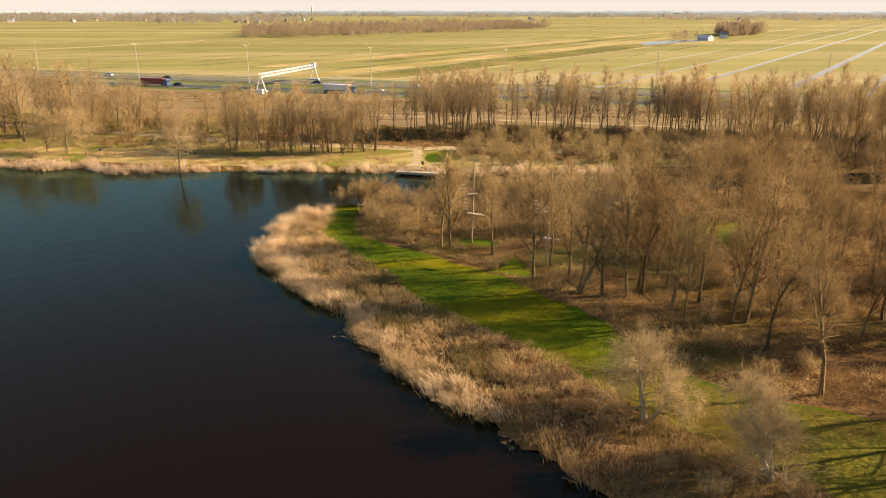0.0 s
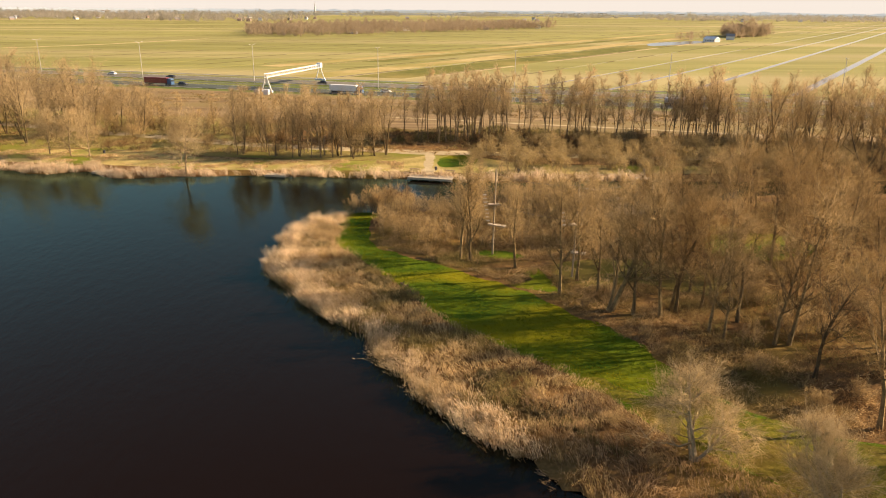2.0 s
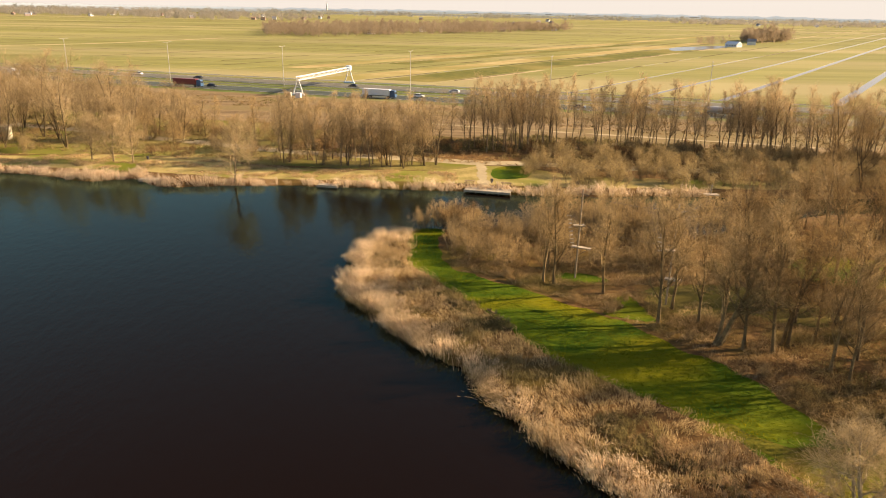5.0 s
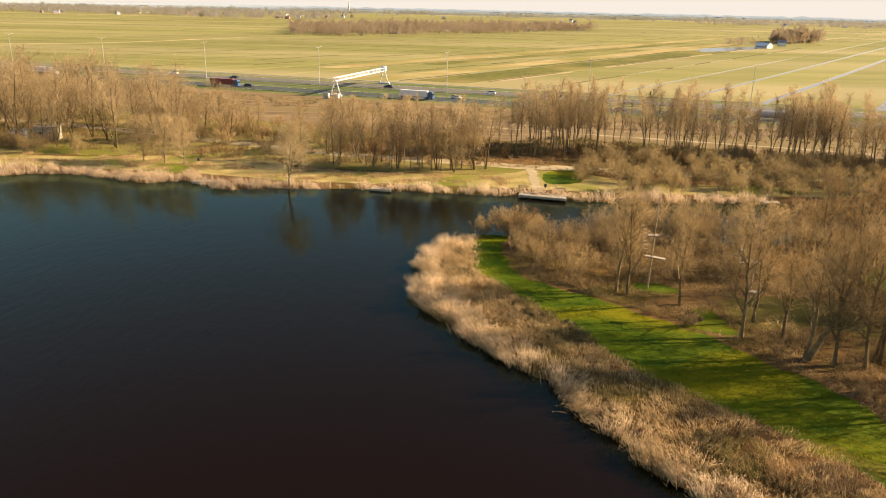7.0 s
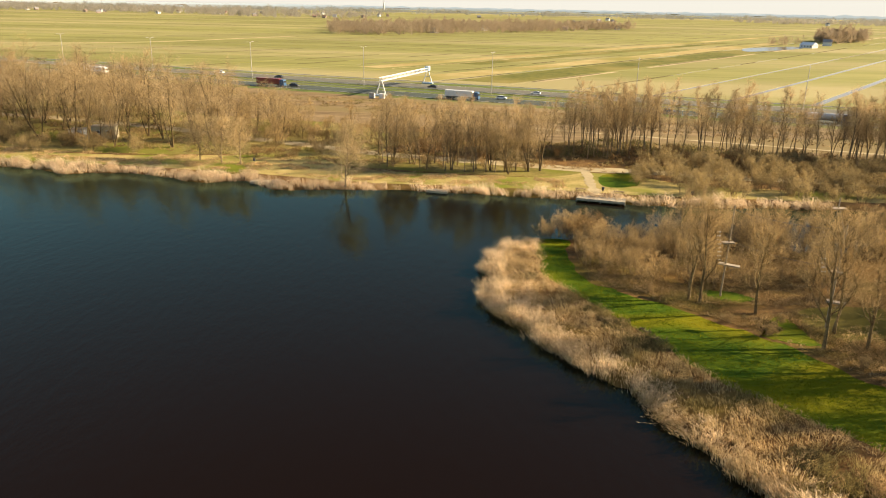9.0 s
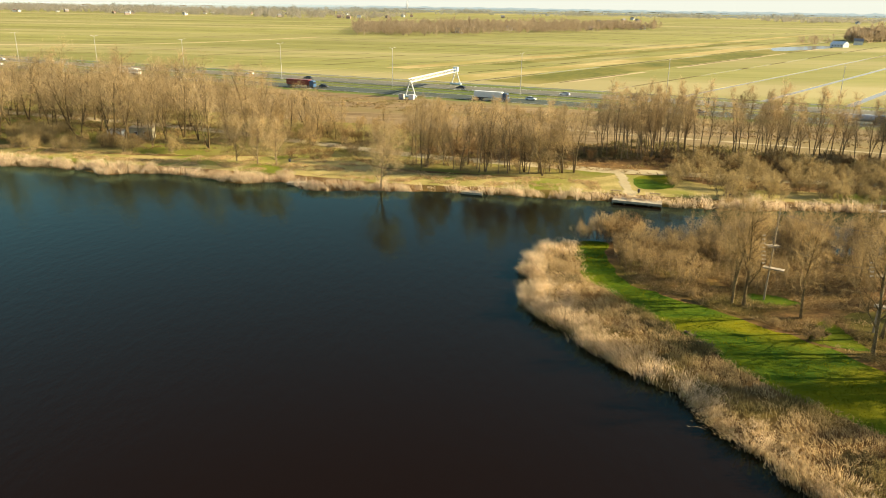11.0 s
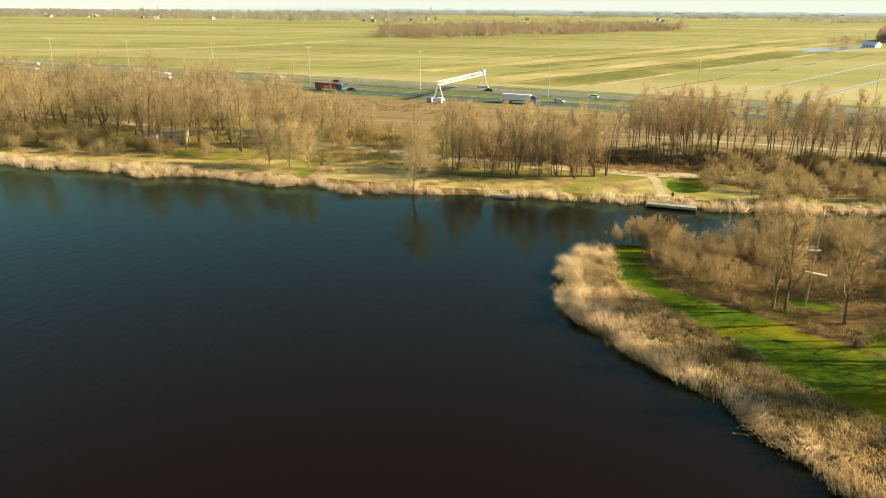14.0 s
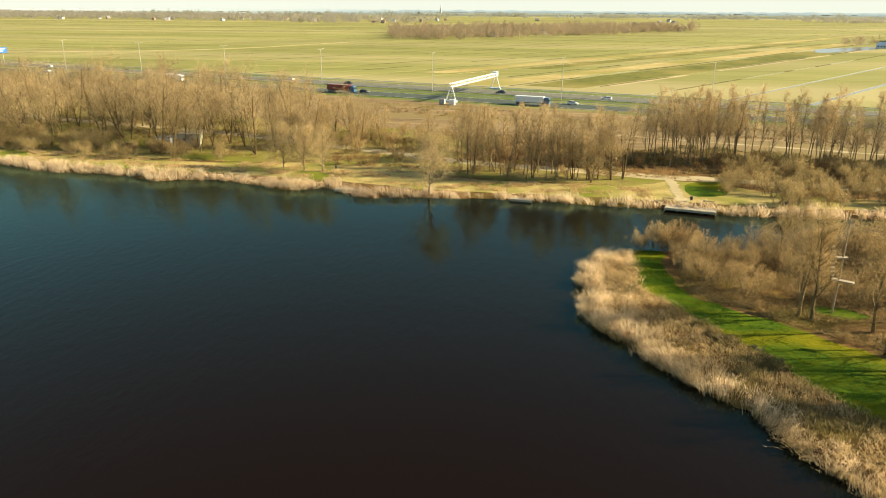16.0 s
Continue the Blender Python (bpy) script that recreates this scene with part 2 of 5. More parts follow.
def ribbon(name, line, width, z, mat, jitter=0.0):
    rnd = random.Random(int(width * 100))
    vs, fs = [], []
    for i, q in enumerate(line):
        d = (line[min(i + 1, len(line) - 1)] - line[max(i - 1, 0)]).normalized()
        nrm = Vector((-d.y, d.x))
        w = width / 2 + rnd.uniform(-jitter, jitter)
        vs += [(q.x + nrm.x * w, q.y + nrm.y * w, z), (q.x - nrm.x * w, q.y - nrm.y * w, z)]
        if i:
            k = 2 * i
            fs.append((k - 2, k - 1, k + 1, k))
    return raw(name, vs, fs, mat)


def inside(poly, pts):
    """Which of the points (n x 2) lie in the polygon."""
    x, y = pts[:, 0], pts[:, 1]
    r = np.zeros(len(pts), bool)
    for i in range(len(poly)):
        (x1, y1), (x2, y2) = poly[i][:2], poly[i - 1][:2]
        hit = (y1 > y) != (y2 > y)
        if y1 != y2:
            r ^= hit & (x < (x2 - x1) * (y - y1) / (y2 - y1) + x1)
    return r


def shore_distance(poly, pts):
    best = np.full(len(pts), 1e9)
    for i in range(len(poly)):
        a, b = np.array(poly[i - 1][:2]), np.array(poly[i][:2])
        d = b - a
        t = np.clip(((pts - a) @ d) / (d @ d + 1e-9), 0, 1)
        best = np.minimum(best, np.hypot(*(pts - a - t[:, None] * d).T))
    return best

# ---------- the lake, the land and the polder ----------
LAKE = [(12, 47), (8, 52.5), (3, 58), (-2, 63.5), (-5, 67), (-9, 74.5), (-12, 80.5), (-18, 87.5), (-22, 94), (-26, 99.5), (-27.9, 104.8), (-27.4, 107.5), (-24.5, 109.8), (-26.5, 112), (-27.8, 115),
        (-26, 124), (-22, 128.5), (-16, 132), (-5, 134.5), (8, 136), (18, 134), (26, 129), (34, 134), (48, 143), (70, 149), (95, 150),
        (112, 155), (95, 161), (60, 159.5), (31, 159), (13, 157), (1, 157.5), (-11, 159.5), (-30, 160.5), (-48, 162), (-58, 160.5), (-73, 158.5), (-80, 164.5),
        (-91, 162), (-103, 166.5), (-114, 167.5), (-123, 165), (-136, 169), (-151, 169), (-169, 174), (-210, 182), (-260, 178), (-320, 150), (-350, 60),
        (-320, -80), (-200, -160), (0, -150), (80, -90), (70, -20), (40, 5), (24, 25), (16, 40)]
lake_line = smooth_line([Vector((*q, 0)) for q in LAKE], True, 1.2)
for q in lake_line:  # a ragged bank
    q.x += 0.9 * noise.noise(Vector((q.x * 0.22, q.y * 0.22, 3))) + 0.5 * noise.noise(Vector((q.x * 0.7, q.y * 0.7, 4)))
    q.y += 0.9 * noise.noise(Vector((q.x * 0.22, q.y * 0.22, 13))) + 0.5 * noise.noise(Vector((q.x * 0.7, q.y * 0.7, 14)))
lake_xy = [(q.x, q.y) for q in lake_line]
ROAD = Vector((0.957, -0.290))
ACROSS = Vector((0.290, 0.957))


def along(s, d):
    """A place on the motorway's grid: s metres along it from the gantry, d metres across it from the median."""
    o = Vector((-80.0, 348.0))
    return o + ROAD * s + ACROSS * d


def land_height(xy):
    d = shore_distance(lake_xy, xy)
    wet = inside(lake_xy, xy)
    s = np.clip(d / 3.0, 0, 1)
    s = s * s * (3 - 2 * s)
    z = np.where(wet, -1.6 * s, 0.7 * s)
    far = np.clip(((xy - np.array(along(0, 0))) @ np.array(ACROSS) - 24) / 3, 0, 1)
    return z * (1 - far) + 0.5 * far


def steps(lo, hi, step, out_lo, out_hi):
    a = list(np.arange(lo, hi + 0.01, step))
    k = step
    while a[-1] < out_hi:
        k *= 1.22
        a.append(min(a[-1] + k, out_hi))
    k = step
    while a[0] > out_lo:
        k *= 1.22
        a.insert(0, max(a[0] - k, out_lo))
    return np.array(a)


gx, gy = steps(-190, 112, 1.5, -4900, 4900), steps(20, 196, 1.5, -4900, 4900)
X, Y = np.meshgrid(gx, gy)
xy = np.column_stack([X.ravel(), Y.ravel()])
zz = land_height(xy)
nx = len(gx)
quads = [(j * nx + i, j * nx + i + 1, (j + 1) * nx + i + 1, (j + 1) * nx + i) for j in range(len(gy) - 1) for i in range(nx - 1)]
ground = tagged(raw("ground", np.column_stack([xy, zz]).tolist(), quads, M_SOIL), "brown leaf litter and dry soil under bare trees", "ground", kind="structure")
for f in ground.data.polygons:
    f.use_smooth = True
grown = [Vector((q.x, q.y, 0)) for q in lake_line]
water = tagged(sheet("water", grown, 0.0, M_WATER), "dark peaty lake water with faint wind ripples", "water", kind="structure")

LAWN = [(-19, 129), (-19.5, 120), (-19, 113), (-14.5, 104.5), (-10, 97.5), (-6, 90), (-1.5, 82), (3.5, 77), (8, 72.5), (12, 67.5), (15, 62), (19, 57), (24, 52), (29, 46), (33, 40),
        (48, 40), (44, 52), (37, 57.5), (29, 60), (26, 63), (22, 68), (19.5, 74), (18, 79), (13, 85), (8, 92), (2, 98), (-3, 102.5), (-9, 107), (-14, 112), (-15, 121), (-14.5, 129)]
lawn_line = smooth_line([Vector((*q, 0)) for q in LAWN], True, 0.7)
for q in lawn_line:  # uneven mown edge
    q.x += 0.9 * noise.noise(Vector((q.x * 0.3, q.y * 0.3, 21)))
    q.y += 0.9 * noise.noise(Vector((q.x * 0.3, q.y * 0.3, 31)))
tagged(sheet("lawn", lawn_line, 0.715, M_LAWN, 0.08), "bright green mown grass on the peninsula", "lawn", kind="structure")
WORN = [(9.5, 69.5), (12.5, 67), (15.5, 61.8), (19.3, 56.8), (24.3, 51.8), (29.3, 45.8), (33.2, 40.3), (47.6, 40.3), (43.6, 51.8), (36.8, 57.2), (28.8, 59.7), (25.8, 62.7), (22, 66.5), (17, 66), (13, 70)]
worn_line = smooth_line([Vector((*q, 0)) for q in WORN], True, 0.7)
for q in worn_line:
    q.x += 1.3 * noise.noise(Vector((q.x * 0.3, q.y * 0.3, 41)))
    q.y += 1.3 * noise.noise(Vector((q.x * 0.3, q.y * 0.3, 51)))
tagged(sheet("lawn", worn_line, 0.719, M_WORN, 0.1), "worn olive-yellow grass below the willows", "lawn", kind="structure")
GLADE = [(38, 108), (46, 106), (55, 110), (52, 118), (43, 119), (37, 114)]
tagged(sheet("lawn", smooth_line([Vector((*q, 0)) for q in GLADE], True, 1.0), 0.715, M_LAWN, 0.3), "small green grass glade between bare trees", "lawn", kind="structure")
POLEGRASS = [(1.5, 107.8), (4, 105.6), (7.2, 105.6), (9, 106.8), (6.8, 108.8), (3.4, 109.4)]
tagged(sheet("lawn", smooth_line([Vector((*q, 0)) for q in POLEGRASS], True, 0.6), 0.72, M_LAWN, 0.25), "green grass patch below the climbing pole", "lawn", kind="structure")
INLET = [(6, 95), (8.5, 93.5), (12, 93), (11.5, 96.5), (10.5, 101), (8.5, 100), (9, 97)]
tagged(sheet("lawn", smooth_line([Vector((*q, 0)) for q in INLET], True, 0.6), 0.722, M_LAWN, 0.2), "tongue of green grass between the brambles", "lawn", kind="structure")
MOSS = [(12, 99), (16, 95), (23, 96), (30, 92), (36, 96), (30, 104), (21, 106), (14, 104)]
tagged(sheet("lawn", smooth_line([Vector((*q, 0)) for q in MOSS], True, 0.8), 0.718, M_MOSS, 0.3), "mossy olive ground below the climbing poles", "ground", kind="structure")
BANK = [(-240, 190), (-170, 178.5), (-136, 173.5), (-110, 172), (-80, 169), (-58, 165), (-30, 164.5), (-11, 164), (0, 163), (20, 162.5), (60, 165),
        (60, 172), (20, 173), (2, 182), (-12, 181), (-20, 176), (-40, 176), (-60, 178), (-70, 188), (-80, 195), (-92, 188), (-108, 185), (-120, 183.5), (-145, 184), (-180, 190), (-240, 203)]
tagged(sheet("grass_verge", smooth_line([Vector((*q, 0)) for q in BANK], True, 1.5), 0.72, M_VERGE, 0.4), "yellow-green rough grass along the far bank", "grass", kind="structure")
WOODGRASS = [(-260, 203), (-180, 190), (-145, 184.5), (-110, 186), (-92, 189), (-70, 189), (-58, 195), (-60, 226), (-80, 246), (-130, 268), (-190, 282), (-260, 292)]
tagged(sheet("grass_verge", smooth_line([Vector((*q, 0)) for q in WOODGRASS], True, 1.5), 0.712, M_WOODGRASS, 0.4), "olive-yellow rough grass under the bare wood", "grass", kind="structure")
ALDERGRASS = [(-64, 182), (-40, 177), (-20, 176.5), (-8, 181), (-9, 186.5), (-30, 189), (-60, 196)]
tagged(sheet("grass_verge", smooth_line([Vector((*q, 0)) for q in ALDERGRASS], True, 1.5), 0.727, M_WOODGRASS, 0.4), "olive-yellow rough grass under the thin trees", "grass", kind="structure")
GREEN = [(-3.8, 169.5), (-1, 168.8), (3.4, 171), (5, 177), (4.6, 183), (0, 182.6), (-3.2, 180), (-4.2, 174)]
tagged(sheet("lawn", smooth_line([Vector((*q, 0)) for q in GREEN], True, 1.0), 0.74, M_LAWN, 0.2), "green grass beside the gravel path", "lawn", kind="structure")
PATH = [(-240, 252), (-188, 239), (-160, 233), (-125, 223), (-100, 213), (-79, 205), (-59, 197), (-44, 193), (-30, 190.5), (-17, 188), (-7, 186), (5, 186), (30, 183), (70, 182), (120, 184)]
tagged(ribbon("path", smooth_line([Vector(q) for q in PATH], False, 2.0), 5.0, 0.745, M_SANDPATH, 0.25), "pale gravel path behind the trees", "path", kind="structure")
SPUR = [(-7.5, 187), (-6.2, 181), (-6.4, 172), (-6.0, 161)]
tagged(ribbon("path", smooth_line([Vector(q) for q in SPUR], False, 1.0), 2.2, 0.755, M_SANDPATH, 0.5), "pale gravel path leading to the jetty", "path", kind="structure")

# brown rough land, motorway and meadow
def band(name, d0, d1, z, mat, s0=-1500, s1=1500):
    q = [along(s0, d0), along(s1, d0), along(s1, d1), along(s0, d1)]
    return raw(name, [(v.x, v.y, z) for v in q], [(0, 1, 2, 3)], mat)


HEATH = [along(-600, -32.5), along(600, -32.5), along(600, -100), along(250, -110), along(120, -105), along(60, -95), along(0, -105), along(-60, -100), along(-130, -75), along(-300, -70), along(-600, -70)]
tagged(sheet("rough_land", [Vector((v.x, v.y, 0)) for v in HEATH], 0.78, M_HEATH), "brown dry grass land beside the motorway", "grassland", kind="structure")
tagged(band("verge", -33, 30, 0.8, M_MEDIAN), "green grass verges and median of the motorway", "verge", kind="structure")
for d0, d1, mat, tone in ((-27, -13, M_ASPHALT_DARK, "dark"), (3, 20, M_ASPHALT, "grey")):
    tagged(band("road", d0, d1, 0.95, mat), tone + " asphalt motorway carriageway between grass verges", "road", kind="structure")
    for d in (d0 + 0.5, d1 - 0.5):
        tagged(band("trim", d - 0.12, d + 0.12, 0.99, M_MARK, -500, 500), "white edge line on the carriageway", "road marking", kind="structure")

DITCH = Vector((0.555, 0.832))
SIDE = Vector((0.832, -0.555))


def meadow_edge(c):
    """Where the line at c metres to the side meets the meadow's edge behind the motorway."""
    base = along(0, 33)
    return SIDE * c + DITCH * ((base - SIDE * c).dot(ACROSS) / DITCH.dot(ACROSS))


# ditches: metres to the side and width
DITCHES = [(-410, 1.4), (-382, 0.8), (-357, 1.6), (-325, 1.0), (-292, 1.2), (-262, 2.0), (-228, 0.9), (-194, 1.4), (-160, 2.2), (-129, 2.8), (-98.5, 3.6), (-57, 4.6), (-26, 2.5), (4, 4.0), (36, 2.5), (68, 3.5)]
rnd = random.Random(4)
u = -440.0
while u > -2600:
    DITCHES.insert(0, (u, rnd.uniform(0.5, 1.2)))
    u -= rnd.uniform(26, 40)
u = 100.0
while u < 1900:
    DITCHES.append((u, rnd.uniform(1.5, 4.0)))
    u += rnd.uniform(28, 42)
fv, ff = [], []
meadow = tagged(empty("meadow"), "flat yellow-green polder meadows cut by straight ditches", "meadow", kind="structure")
for (u0, w0), (u1, w1) in zip(DITCHES, DITCHES[1:]):
    a, b = meadow_edge(u0 + w0 / 2), meadow_edge(u1 - w1 / 2)
    cuts = [0, rnd.uniform(500, 1500), 4200]
    for c0, c1 in zip(cuts, cuts[1:]):
        mv = [q + DITCH * c for q, c in ((a, c0 + 0.6), (b, c0 + 0.6), (b, c1 - 0.6), (a, c1 - 0.6))]
        raw("parcel", [(v.x, v.y, 0.78) for v in mv] + [(v.x, v.y, 0.6) for v in mv], [(0, 1, 2, 3), (0, 4, 5, 1), (1, 5, 6, 2), (2, 6, 7, 3), (3, 7, 4, 0)], M_MEADOW, meadow)
    # dry fringe on some ditch sides, in broken lengths
    c = rnd.uniform(0, 60)
    wd = rnd.uniform(0.8, 4.5) if rnd.random() < (0.4 if u0 > -330 else 0.15) else 0
    while wd and c < 2600:
        ln = rnd.uniform(40, 320)
        k = len(fv)
        e = meadow_edge(u0 + w0 / 2 + wd)
        for q, cc in ((a, c), (e, c), (e, c + ln), (a, c + ln)):
            v = q + DITCH * cc
            fv.append((v.x, v.y, 0.80))
        ff.append((k, k + 1, k + 2, k + 3))
        c += ln + rnd.uniform(5, 90)
# dark strips painted for the bank shadows of narrow ditches, in broken lengths
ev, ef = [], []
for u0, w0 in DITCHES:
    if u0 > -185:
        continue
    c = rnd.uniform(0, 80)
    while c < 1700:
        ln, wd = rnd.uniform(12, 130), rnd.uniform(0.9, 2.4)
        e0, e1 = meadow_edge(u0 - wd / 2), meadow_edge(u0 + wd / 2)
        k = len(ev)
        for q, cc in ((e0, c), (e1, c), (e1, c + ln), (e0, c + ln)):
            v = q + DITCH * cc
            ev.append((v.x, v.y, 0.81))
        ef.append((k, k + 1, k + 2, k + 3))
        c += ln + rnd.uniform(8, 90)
M_BANKSHADE = material("ditch_bank_shade", (0.06, 0.045, 0.02), (0.13, 0.095, 0.04), 0.1, fine=8, bump=0.3, island=0.3, spec=0.08)
tagged(raw("ditch_sedge", ev, ef, M_BANKSHADE), "dark strips painted as bank shade along the narrow ditches", "grass", kind="stuff")
M_FRINGE = material("dry_ditch_fringe", (0.36, 0.27, 0.12), (0.56, 0.44, 0.25), 0.05, fine=9, bump=0.3, island=0.25)
tagged(raw("ditch_fringe", fv, ff, M_FRINGE), "pale dry grass fringes along the ditches", "grass", kind="stuff")
q = [along(-2600, 31), along(2600, 31), along(2600, 3600), along(-2600, 3600)]
tagged(raw("water", [(v.x, v.y, 0.70) for v in q], [(0, 1, 2, 3)], M_DITCHWATER), "narrow straight ditches full of water between meadows", "ditch", kind="structure")
TRACK = [along(55, -80), along(110, -80), along(180, -78), along(300, -77)]
tagged(ribbon("path", smooth_line([Vector((v.x, v.y)) for v in TRACK], False, 4.0), 1.3, 0.82, M_SANDPATH, 0.8), "pale track behind the planted row", "path", kind="structure")
FIELDROAD = [(-600, 500), (-480, 560), (-380, 604), (-321, 660), (-277, 753), (-252, 808)]
tagged(ribbon("path", smooth_line([Vector(q) for q in FIELDROAD], False, 8.0), 5.0, 0.84, M_FRINGE, 0.5), "pale field road through the meadows", "path", kind="structure")
M_STUBBLE = material("dry_cut_stubble", (0.3, 0.225, 0.08), (0.46, 0.37, 0.17), 0.03, fine=9, bump=0.3, third=(0.25, 0.22, 0.06), coarse=0.01, spec=0.08)
M_OLIVE = material("dark_rough_pasture", (0.085, 0.095, 0.02), (0.18, 0.165, 0.04), 0.03, fine=9, bump=0.5, third=(0.24, 0.2, 0.06), coarse=0.012, spec=0.08)


def strip(name, u0, u1, c0, c1, mat, label):
    """A stretch of one parcel, with an uneven edge along the ditches."""
    line = []
    for u, seq in ((u0, range(25)), (u1, range(24, -1, -1))):
        e = meadow_edge(u)
        for i in seq:
            q = e + DITCH * (c0 + (c1 - c0) * i / 24) + SIDE * (2.2 * noise.noise(Vector((i * 0.6, u * 0.1, 7))))
            line.append(Vector((q.x, q.y, 0)))
    return tagged(sheet(name, line, 0.79, mat), label, "meadow", kind="structure")


strip("stubble_strip", -284, -265, 6, 640, M_STUBBLE, "pale dry strip of grass along a ditch")
strip("rough_pasture", -258, -231, 15, 440, M_OLIVE, "dark olive rough pasture between two ditches")
strip("stubble_strip", -345, -331, 60, 900, M_STUBBLE, "pale dry strip of grass along a ditch")
strip("rough_pasture", -322, -308, 120, 600, M_OLIVE, "dark olive rough pasture between two ditches")

# ---------- bare trees ----------
def tube(V, F, pts, radii, n):
    k0 = len(V)
    for i, p in enumerate(pts):
        d = (pts[min(i + 1, len(pts) - 1)] - pts[max(i - 1, 0)]).normalized()
        a = d.orthogonal().normalized()
        b = d.cross(a)
        for j in range(n):
            t = 2 * math.pi * j / n
            V.append(p + (a * math.cos(t) + b * math.sin(t)) * radii[i])
    for i in range(len(pts) - 1):
        for j in range(n):
            a0, a1 = k0 + i * n + j, k0 + i * n + (j + 1) % n
            F.append((a0, a1, a1 + n, a0 + n))


def blade(V, F, p, d, length, width, rnd):
    s = d.cross(Vector((rnd.uniform(-1, 1), rnd.uniform(-1, 1), rnd.uniform(-1, 1)))).normalized() * width * 0.5
    k = len(V)
    V += [p - s, p + s, p + d * length]
    F.append((k, k + 1, k + 2))


def turned(d, angle, rnd):
    a = d.orthogonal().normalized()
    a.rotate(Matrix.Rotation(rnd.uniform(0, 2 * math.pi), 3, d))
    v = d.copy()
    v.rotate(Matrix.Rotation(angle, 3, a))
    return v


def bent(p, d, length, n, rnd, wobble, lift):
    pts, d = [p.copy()], d.copy()
    for _ in range(n):
        d = (d + Vector((rnd.gauss(0, wobble), rnd.gauss(0, wobble), rnd.gauss(0, wobble) + lift))).normalized()
        pts.append(pts[-1] + d * (length / n))
    return pts, d


def grow(seed, height, girth, limbs=16, spread=45, first=0.25, reach=0.42, stems=1, lift=0.12, subs=6, twigs=9, twiglets=4, lean=0.04, twig_w=0.035, splay=0.28, foot=0.2, lean_mesh=True, gnarl=0.2, twig_l=1.0):
    """Trunk and limbs as one mesh, twigs as another: lists of vertices and faces."""
    rnd = random.Random(seed)
    V, F, TV, TF = [], [], [], []
    for st in range(stems):
        d0 = turned(Vector((0, 0, 1)), abs(rnd.gauss(0, lean)) + (rnd.uniform(0.3, 1.3) * splay if stems > 1 else 0), rnd)
        h = height * (1 if st == 0 else rnd.uniform(0.7, 0.97))
        n = 5 if stems > 4 else 8
        pts, _ = bent(Vector((rnd.uniform(-1, 1) * foot * (stems > 1), rnd.uniform(-1, 1) * foot * (stems > 1), -0.15)), d0, h, n, rnd, 0.05, 0.06)
        g = girth if st == 0 else girth * 0.75
        rad = [g * (1.35 if i == 0 else 1) * (1 - i / n) ** 0.8 + 0.012 for i in range(n + 1)]
        tube(V, F, pts, rad, 4 if stems > 4 else 6)
        for i in range(limbs):
            t = first + (0.97 - first) * (i + rnd.random()) / limbs
            k = min(int(t * n), n - 1)
            p = pts[k].lerp(pts[k + 1], t * n - k)
            ax = (pts[k + 1] - pts[k]).normalized()
            ln = height * reach * (1.1 - 0.75 * t) * rnd.uniform(0.7, 1.2)
            r = rad[k] * 0.6 * rnd.uniform(0.6, 1)
            ls = 2 if stems > 4 else 4
            lp, _ = bent(p, turned(ax, radians(spread * rnd.uniform(0.7, 1.25)), rnd), ln, ls, rnd, gnarl, lift)
            if stems > 4:
                for j in range(ls):
                    blade(V, F, lp[j], (lp[j + 1] - lp[j]).normalized(), (lp[j + 1] - lp[j]).length * 1.1, 0.04, rnd)
            else:
                tube(V, F, lp, [max(r * (1 - j / (ls + 0.6)), 0.026) for j in range(ls + 1)], 3)
            for _ in range(subs):
                q = rnd.uniform(0.25, 1.0) * ls
                k2 = min(int(q), ls - 1)
                p2 = lp[k2].lerp(lp[k2 + 1], q - k2)
                sd = turned((lp[k2 + 1] - lp[k2]).normalized(), radians(rnd.uniform(20, 55)), rnd)
                sl = ln * rnd.uniform(0.28, 0.55)
                sp, _ = bent(p2, sd, sl, 2, rnd, 0.25, lift)
                if lean_mesh:
                    blade(V, F, sp[0], (sp[1] - sp[0]).normalized(), (sp[1] - sp[0]).length * 1.15, max(r * 0.7, 0.03), rnd)
                    blade(V, F, sp[1], (sp[2] - sp[1]).normalized(), (sp[2] - sp[1]).length, max(r * 0.45, 0.025), rnd)
                else:
                    tube(V, F, sp, [max(r * 0.42, 0.022), max(r * 0.28, 0.017), 0.009], 3)
                for _ in range(twigs):
                    q3 = rnd.uniform(0.15, 1.0) * 2
                    k3 = min(int(q3), 1)
                    p3 = sp[k3].lerp(sp[k3 + 1], q3 - k3)
                    td = turned((sp[k3 + 1] - sp[k3]).normalized(), radians(rnd.uniform(20, 65)), rnd)
                    td.z += lift * 0.7
                    td.normalize()
                    tl = (sl * rnd.uniform(0.35, 0.75) + 0.25) * twig_l
                    blade(TV, TF, p3, td, tl, twig_w, rnd)
                    for _ in range(twiglets):
                        p4 = p3 + td * tl * rnd.uniform(0.25, 1.0)
                        blade(TV, TF, p4, turned(td, radians(rnd.uniform(18, 50)), rnd), tl * rnd.uniform(0.4, 0.85), twig_w * 0.75, rnd)
    return V, F, TV, TF


def tree(name, label, category, mat, bark=None, **k):
    V, F, TV, TF = grow(**k)
    root = tagged(empty(name), label, category)
    raw("trunk", V, F, bark or M_BARK, root)
    raw("crown", TV, TF, mat, root)
    return root



